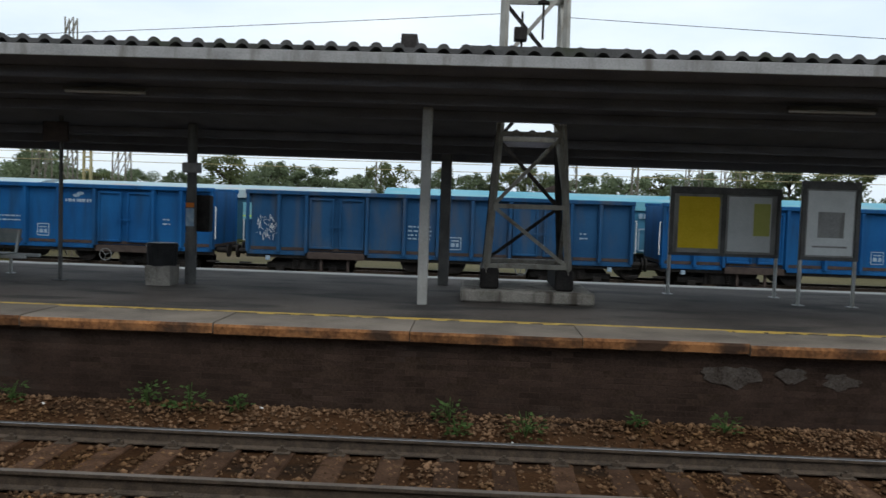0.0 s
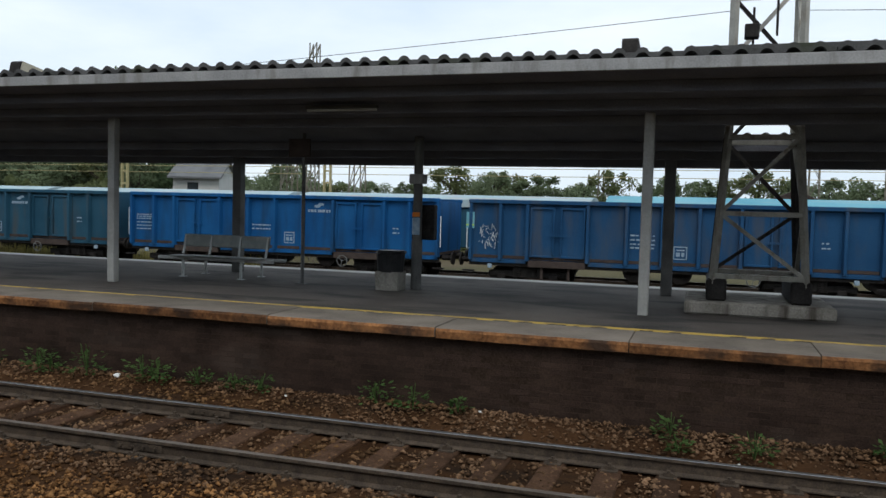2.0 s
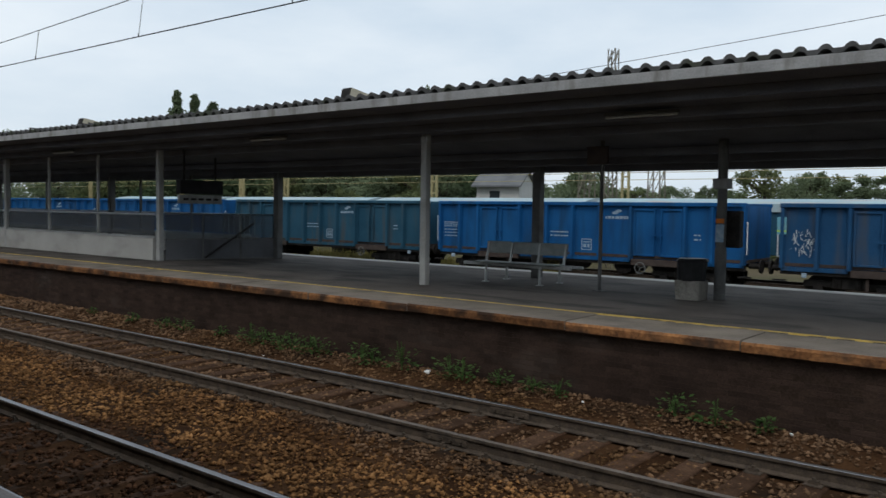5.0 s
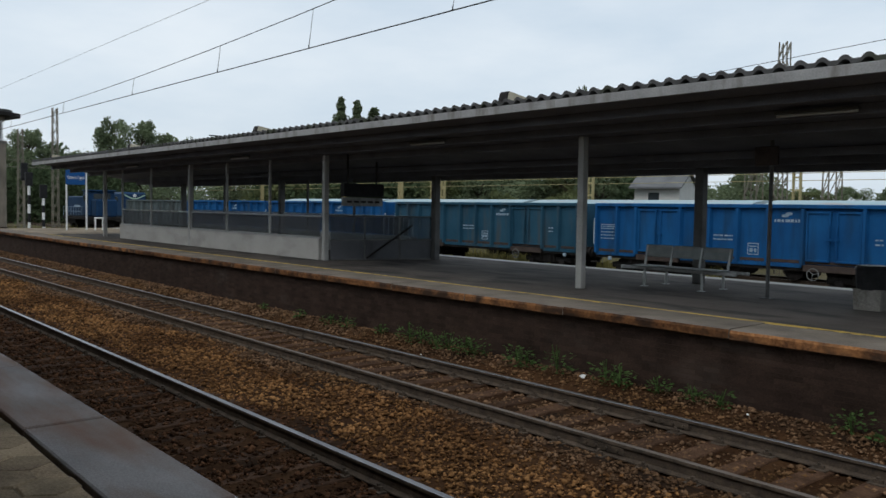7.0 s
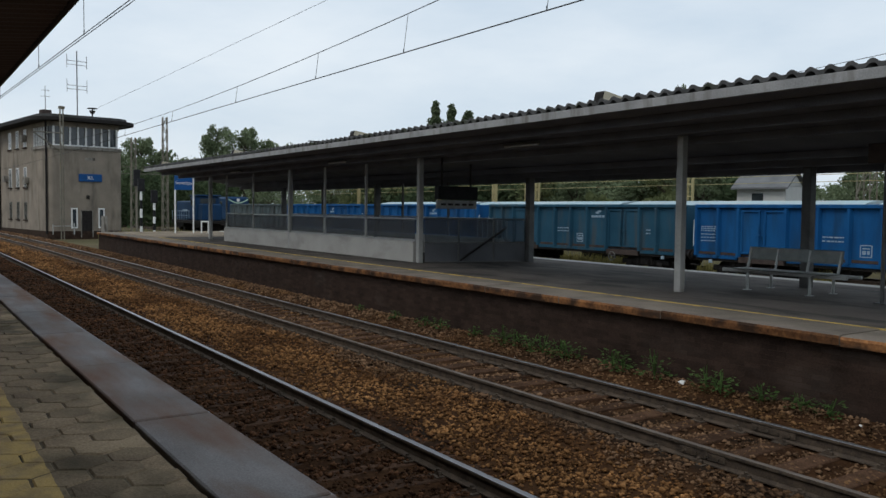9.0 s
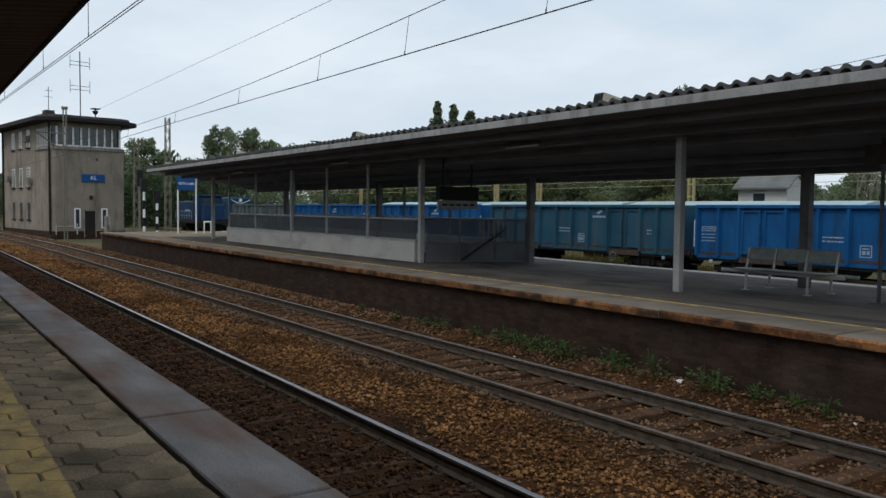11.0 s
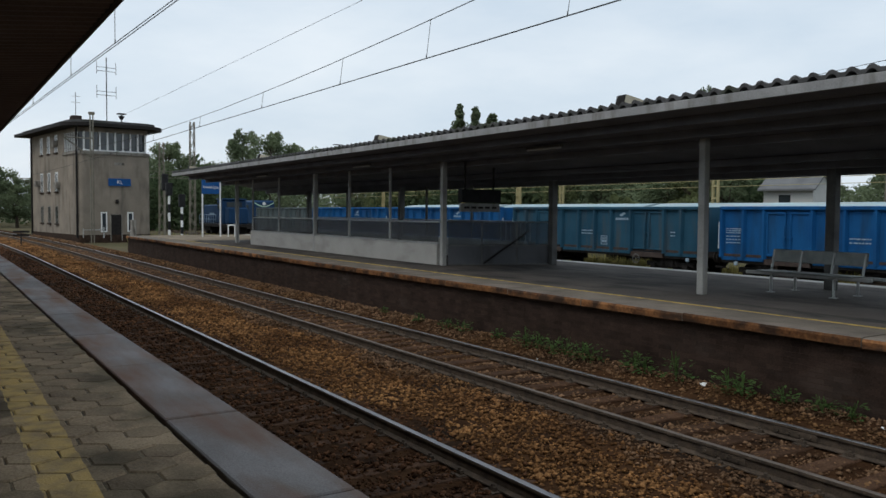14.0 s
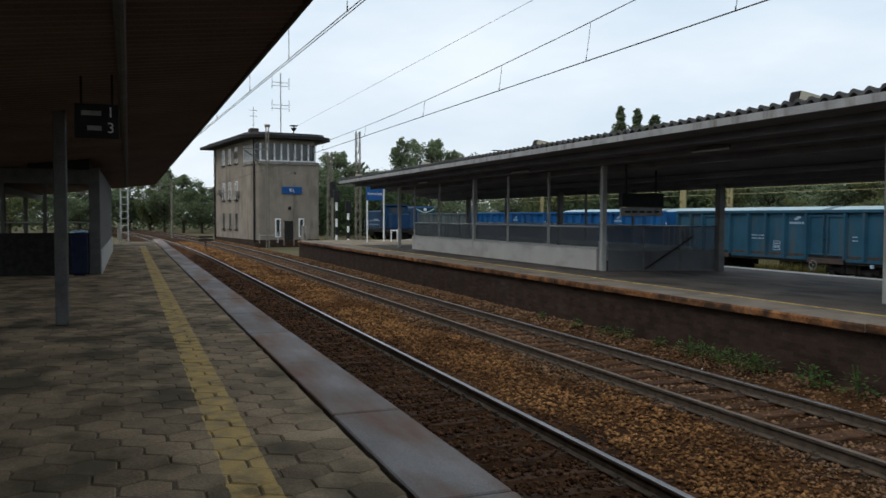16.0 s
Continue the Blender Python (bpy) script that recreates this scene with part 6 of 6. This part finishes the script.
def woods(name, label, runs, leaf, seed):
    """A far belt of leaf clumps as one mesh."""
    r = random.Random(seed)
    vs, fs = [], []
    for az0, az1, d0, d1, h, n in runs:
        for i in range(n):
            az = radians(r.uniform(az0, az1))
            d = r.uniform(d0, d1)
            x, y = -math.sin(az) * d, math.cos(az) * d
            if y < 41 and x > -112:
                y += 30
            hh = h * (0.72 + 0.5 * noise.noise((x * 0.16, y * 0.16, seed)))
            p = Vector((x, y, -0.5 + hh * r.random() ** 0.7))
            u = Vector((r.gauss(0, 1), r.gauss(0, 1), r.gauss(0, 1))).normalized()
            w = u.cross(Vector((r.gauss(0, 1), r.gauss(0, 1), r.gauss(0, 1)))).normalized()
            s = r.uniform(0.22, 0.5)
            k = len(vs)
            vs += [p - u * s, p + w * s * 0.6, p + u * s, p - w * s * 0.6]
            fs.append((k, k + 1, k + 2, k + 3))
    me = bpy.data.meshes.new(name)
    me.from_pydata(vs, [], fs)
    me.materials.append(leaf)
    tagged(new(name, me), label, "woods", kind="stuff")


woods("far_woods", "dark belt of bushes and trees behind the goods trains", [(36, 80, 72, 90, 7.8, 44000), (70, 82, 122, 165, 11.0, 20000), (-34, 36, 85, 105, 5.2, 14000), (80, 104, 170, 215, 9.5, 14000)], M_leafwood, 3)
woods("trackside_bushes", "yellow-green bushes beyond the wagons", [(58, 63, 84, 92, 6.0, 3500), (40, 46, 58, 62, 5.0, 2500), (-30, 34, 48, 56, 2.2, 7000)], M_leafC, 8)


# ---- weeds and litter on the ballast ----
def weed(x, y, s, seed, lab):
    r = random.Random(seed)
    t = thing("weed", lab, "weed", "weeds by the platform wall", pose(x, y, 0.02 if y > 9.55 else -0.06))
    bm = bmesh.new()
    for i in range(5):
        rod(bm, (0, 0, 0), (r.uniform(-0.12, 0.12) * s, r.uniform(-0.1, 0.1) * s, 0.32 * s * r.uniform(0.6, 1.1)), 0.006, 4)
    part("stem", bm, M_weed, t)
    bm = bmesh.new()
    for i in range(int(66 * s) + 12):
        z = 0.24 * s * r.random() ** 1.3
        a, d = r.uniform(0, 6.283), 0.22 * s * r.random() ** 0.5
        p = Vector((math.cos(a) * d, math.sin(a) * d, z + 0.02))
        out = Vector((math.cos(a), math.sin(a), r.uniform(-0.3, 0.6))).normalized() * 0.075 * r.uniform(0.6, 1.3)
        side = Vector((-math.sin(a), math.cos(a), r.uniform(-0.4, 0.4))) * 0.026 * r.uniform(0.6, 1.3)
        v = [bm.verts.new(q) for q in (p, p + out * 0.5 + side, p + out, p + out * 0.5 - side)]
        bm.faces.new(v)
    part("leaves", bm, M_weed, t)


WEEDS = [(-14.9, 9.6, 0.8), (-14.3, 9.62, 0.8), (-12.2, 9.66, 1.15), (-11.8, 9.62, 1.0), (-11.4, 9.68, 0.9), (-11.0, 9.6, 1.0), (-10.6, 9.66, 1.0), (-10.3, 9.6, 1.15), (-9.35, 9.68, 1.1), (-9.05, 9.6, 0.8), (-8.45, 9.66, 1.3), (-7.55, 9.74, 1.0), (-7.2, 9.6, 1.05), (-6.6, 9.7, 0.75), (-6.05, 9.7, 0.7), (-5.65, 9.7, 0.75),
         (-3.95, 9.68, 1.0), (-3.42, 9.6, 0.95), (-2.86, 9.7, 0.6), (-0.32, 9.66, 0.8), (-0.22, 9.3, 0.6), (0.56, 9.35, 1.0), (2.88, 9.62, 0.7), (1.9, 9.7, 0.45), (-16.2, 9.6, 0.6), (-18.0, 9.65, 0.5), (-13.2, 9.7, 0.6)]
for i, (x, y, s) in enumerate(WEEDS):
    weed(x, y, s, i, "small leafy green weed growing at the wall foot" if s < 0.8 else "bushy leafy green weed growing at the wall foot")
for i, (x, y, s) in enumerate(((-7.97, 9.72, 0.05), (-5.2, 9.6, 0.022), (-2.6, 9.8, 0.03), (-11.4, 9.3, 0.022), (1.6, 6.7, 0.026), (0.4, 9.2, 0.026))):
    t = thing("paper_scrap", "crumpled scrap of white paper on the ballast", "litter", "paper scraps", pose(x, y, (0.03 if y > 9.5 else -0.09 if y > 7 else -0.14), 20, 10, i * 50))
    bm = bmesh.new()
    bmesh.ops.create_icosphere(bm, subdivisions=1, radius=s)
    for v in bm.verts:
        v.co *= 1 + 0.5 * noise.noise(v.co * 30)
        v.co.z *= 0.6
    part("paper", bm, M_white, t)

# pale lime stains on the platform wall
for x, z, w, hh in ((3.05, 0.62, 0.5, 0.16), (3.75, 0.66, 0.24, 0.12), (4.35, 0.60, 0.34, 0.10)):
    bm = bmesh.new()
    ring = [bm.verts.new((x + math.cos(6.2832 * k / 18) * w * (0.7 + 0.5 * noise.noise((x, k * 0.9, 1))), YE + 0.114, z + math.sin(6.2832 * k / 18) * hh * (0.75 + 0.6 * noise.noise((k * 0.8, z, x))))) for k in range(18)]
    f = bm.faces.new(ring)
    r = bmesh.ops.extrude_face_region(bm, geom=[f])
    bmesh.ops.translate(bm, vec=(0, 0.004, 0), verts=[v for v in r["geom"] if isinstance(v, bmesh.types.BMVert)])
    part("lime_stain", bm, M_stain, far_platform, "pale lime stain on the brickwork")


def grass(name, label, x0, x1, y0, y1, z, n, hgt, seed):
    """Dry grass blades as one mesh."""
    r = random.Random(seed)
    vs, fs = [], []
    for i in range(n):
        x, y = r.uniform(x0, x1), r.uniform(y0, y1)
        if noise.noise((x * 0.35, y * 0.6, seed)) < -0.08:
            continue
        k, h, a = len(vs), hgt * r.uniform(0.4, 1.1), r.uniform(0, 3.14)
        dx, dy = math.cos(a) * 0.035, math.sin(a) * 0.035
        vs += [(x - dx, y - dy, z), (x + dx, y + dy, z), (x + r.uniform(-0.15, 0.15), y + r.uniform(-0.15, 0.15), z + h)]
        fs.append((k, k + 1, k + 2))
    me = bpy.data.meshes.new(name)
    me.from_pydata(vs, [], fs)
    me.materials.append(M_drygrass)
    tagged(new(name, me), label, "grass", kind="stuff")


grass("grass", "yellow-green dry grass between the goods tracks", -36, -19, 30.2, 32.6, -0.5, 8000, 0.75, 4)
grass("grass", "dry grass beside the signal box", -90, -50, 15.5, 25.5, -0.5, 9000, 0.8, 6)

# ---- pieces of the platforms, last ----
BR = mesh_of(box(-0.1245, 0.1245, -0.05, 0.06, -0.0345, 0.0345, 0.004), "brick", M_brick)
wall_piece = bpy.data.objects["retaining_wall"]
bm_v, bm_f = [], []
made = 0
for row in range(13):
    z = -0.10 + row * 0.075
    for c in range(-190, 60):
        x = c * 0.254 + (0.127 if row % 2 else 0)
        jit = random.uniform(-0.006, 0.008)
        if -3.0 < x < 2.8 and made < 300:
            p = part("brick", BR, None, wall_piece)
            p.location = (x, YE + 0.178 + jit * 0.5, z)
            made += 1
        elif x > -48:
            k = len(bm_v)
            y0, y1 = YE + 0.127 + jit * 0.4, YE + 0.17
            for dx, dz in ((-0.1245, -0.0345), (0.1245, -0.0345), (0.1245, 0.0345), (-0.1245, 0.0345)):
                bm_v.append((x + dx, y0, z + dz))
                bm_v.append((x + dx, y1, z + dz))
            bm_f += [(k, k + 2, k + 4, k + 6), (k, k + 1, k + 3, k + 2), (k + 2, k + 3, k + 5, k + 4), (k + 4, k + 5, k + 7, k + 6), (k + 6, k + 7, k + 1, k)]
me = bpy.data.meshes.new("brickwork")
me.from_pydata(bm_v, [], bm_f)
me.materials.append(M_brickrest)
tagged(part("brickwork", me, None, wall_piece), kind="stuff")

# hexagonal pavers of the near platform
HS = 0.205


def hex_mesh(seed):
    bm = bmesh.new()
    rr = random.Random(seed)
    wob = [rr.uniform(0.955, 1.02) for k in range(6)]
    r0 = HS - 0.004
    lo_, mid, hi = [], [], []
    for k in range(6):
        a = radians(60 * k)
        lo_.append(bm.verts.new((math.cos(a) * r0, math.sin(a) * r0, -0.08)))
        mid.append(bm.verts.new((math.cos(a) * r0 * wob[k], math.sin(a) * r0 * wob[k], -0.012)))
        hi.append(bm.verts.new((math.cos(a) * (r0 - 0.014) * wob[k], math.sin(a) * (r0 - 0.014) * wob[k], 0)))
    for k in range(6):
        j = (k + 1) % 6
        bm.faces.new((lo_[k], lo_[j], mid[j], mid[k]))
        bm.faces.new((mid[k], mid[j], hi[j], hi[k]))
    bm.faces.new(hi)
    return mesh_of(bm, "paver", M_paver)


HEXES = [hex_mesh(k) for k in range(6)]
dx, dy = 1.5 * HS, math.sqrt(3) * HS
rest_v, rest_f = [], []
for i in range(-170, 30):
    for k in range(-22, 8):
        x, y = i * dx, 1.44 - 0.02 - (7 - k) * dy * 1.0 + (dy / 2 if i % 2 else 0) + 0.02
        if y > 1.47 or y < -6.5:
            continue
        tilt = (random.uniform(-0.016, 0.016), random.uniform(-0.016, 0.016))
        dz = random.uniform(-0.003, 0.007)
        if -10.2 < x < -3.6 and -1.2 < y:
            p = part("paver", random.choice(HEXES), None, near_platform)
            p.location = (x + random.uniform(-0.008, 0.008), y + random.uniform(-0.006, 0.006), dz + ZN)
            p.rotation_euler = (tilt[0] * 0.5, tilt[1] * 0.5, random.uniform(-0.03, 0.03) + radians(60) * random.randrange(6))
        elif x > -55:
            b = len(rest_v)
            for rr, zz in ((HS - 0.004, ZN - 0.05), (HS - 0.013, ZN + dz)):
                for q in range(6):
                    a = radians(60 * q)
                    rest_v.append((x + math.cos(a) * rr, y + math.sin(a) * rr, zz))
            rest_f.append(tuple(range(b + 6, b + 12)))
            for q in range(6):
                j = (q + 1) % 6
                rest_f.append((b + q, b + j, b + 6 + j, b + 6 + q))
me = bpy.data.meshes.new("pavers")
me.from_pydata(rest_v, [], rest_f)
me.materials.append(M_paverrest)
tagged(part("pavers", me, None, near_platform), kind="stuff")
tagged(part("edge_filler", box(-55, 12, 1.40, 1.60, ZN - 0.1, ZN - 0.006), M_paverrest, near_platform))
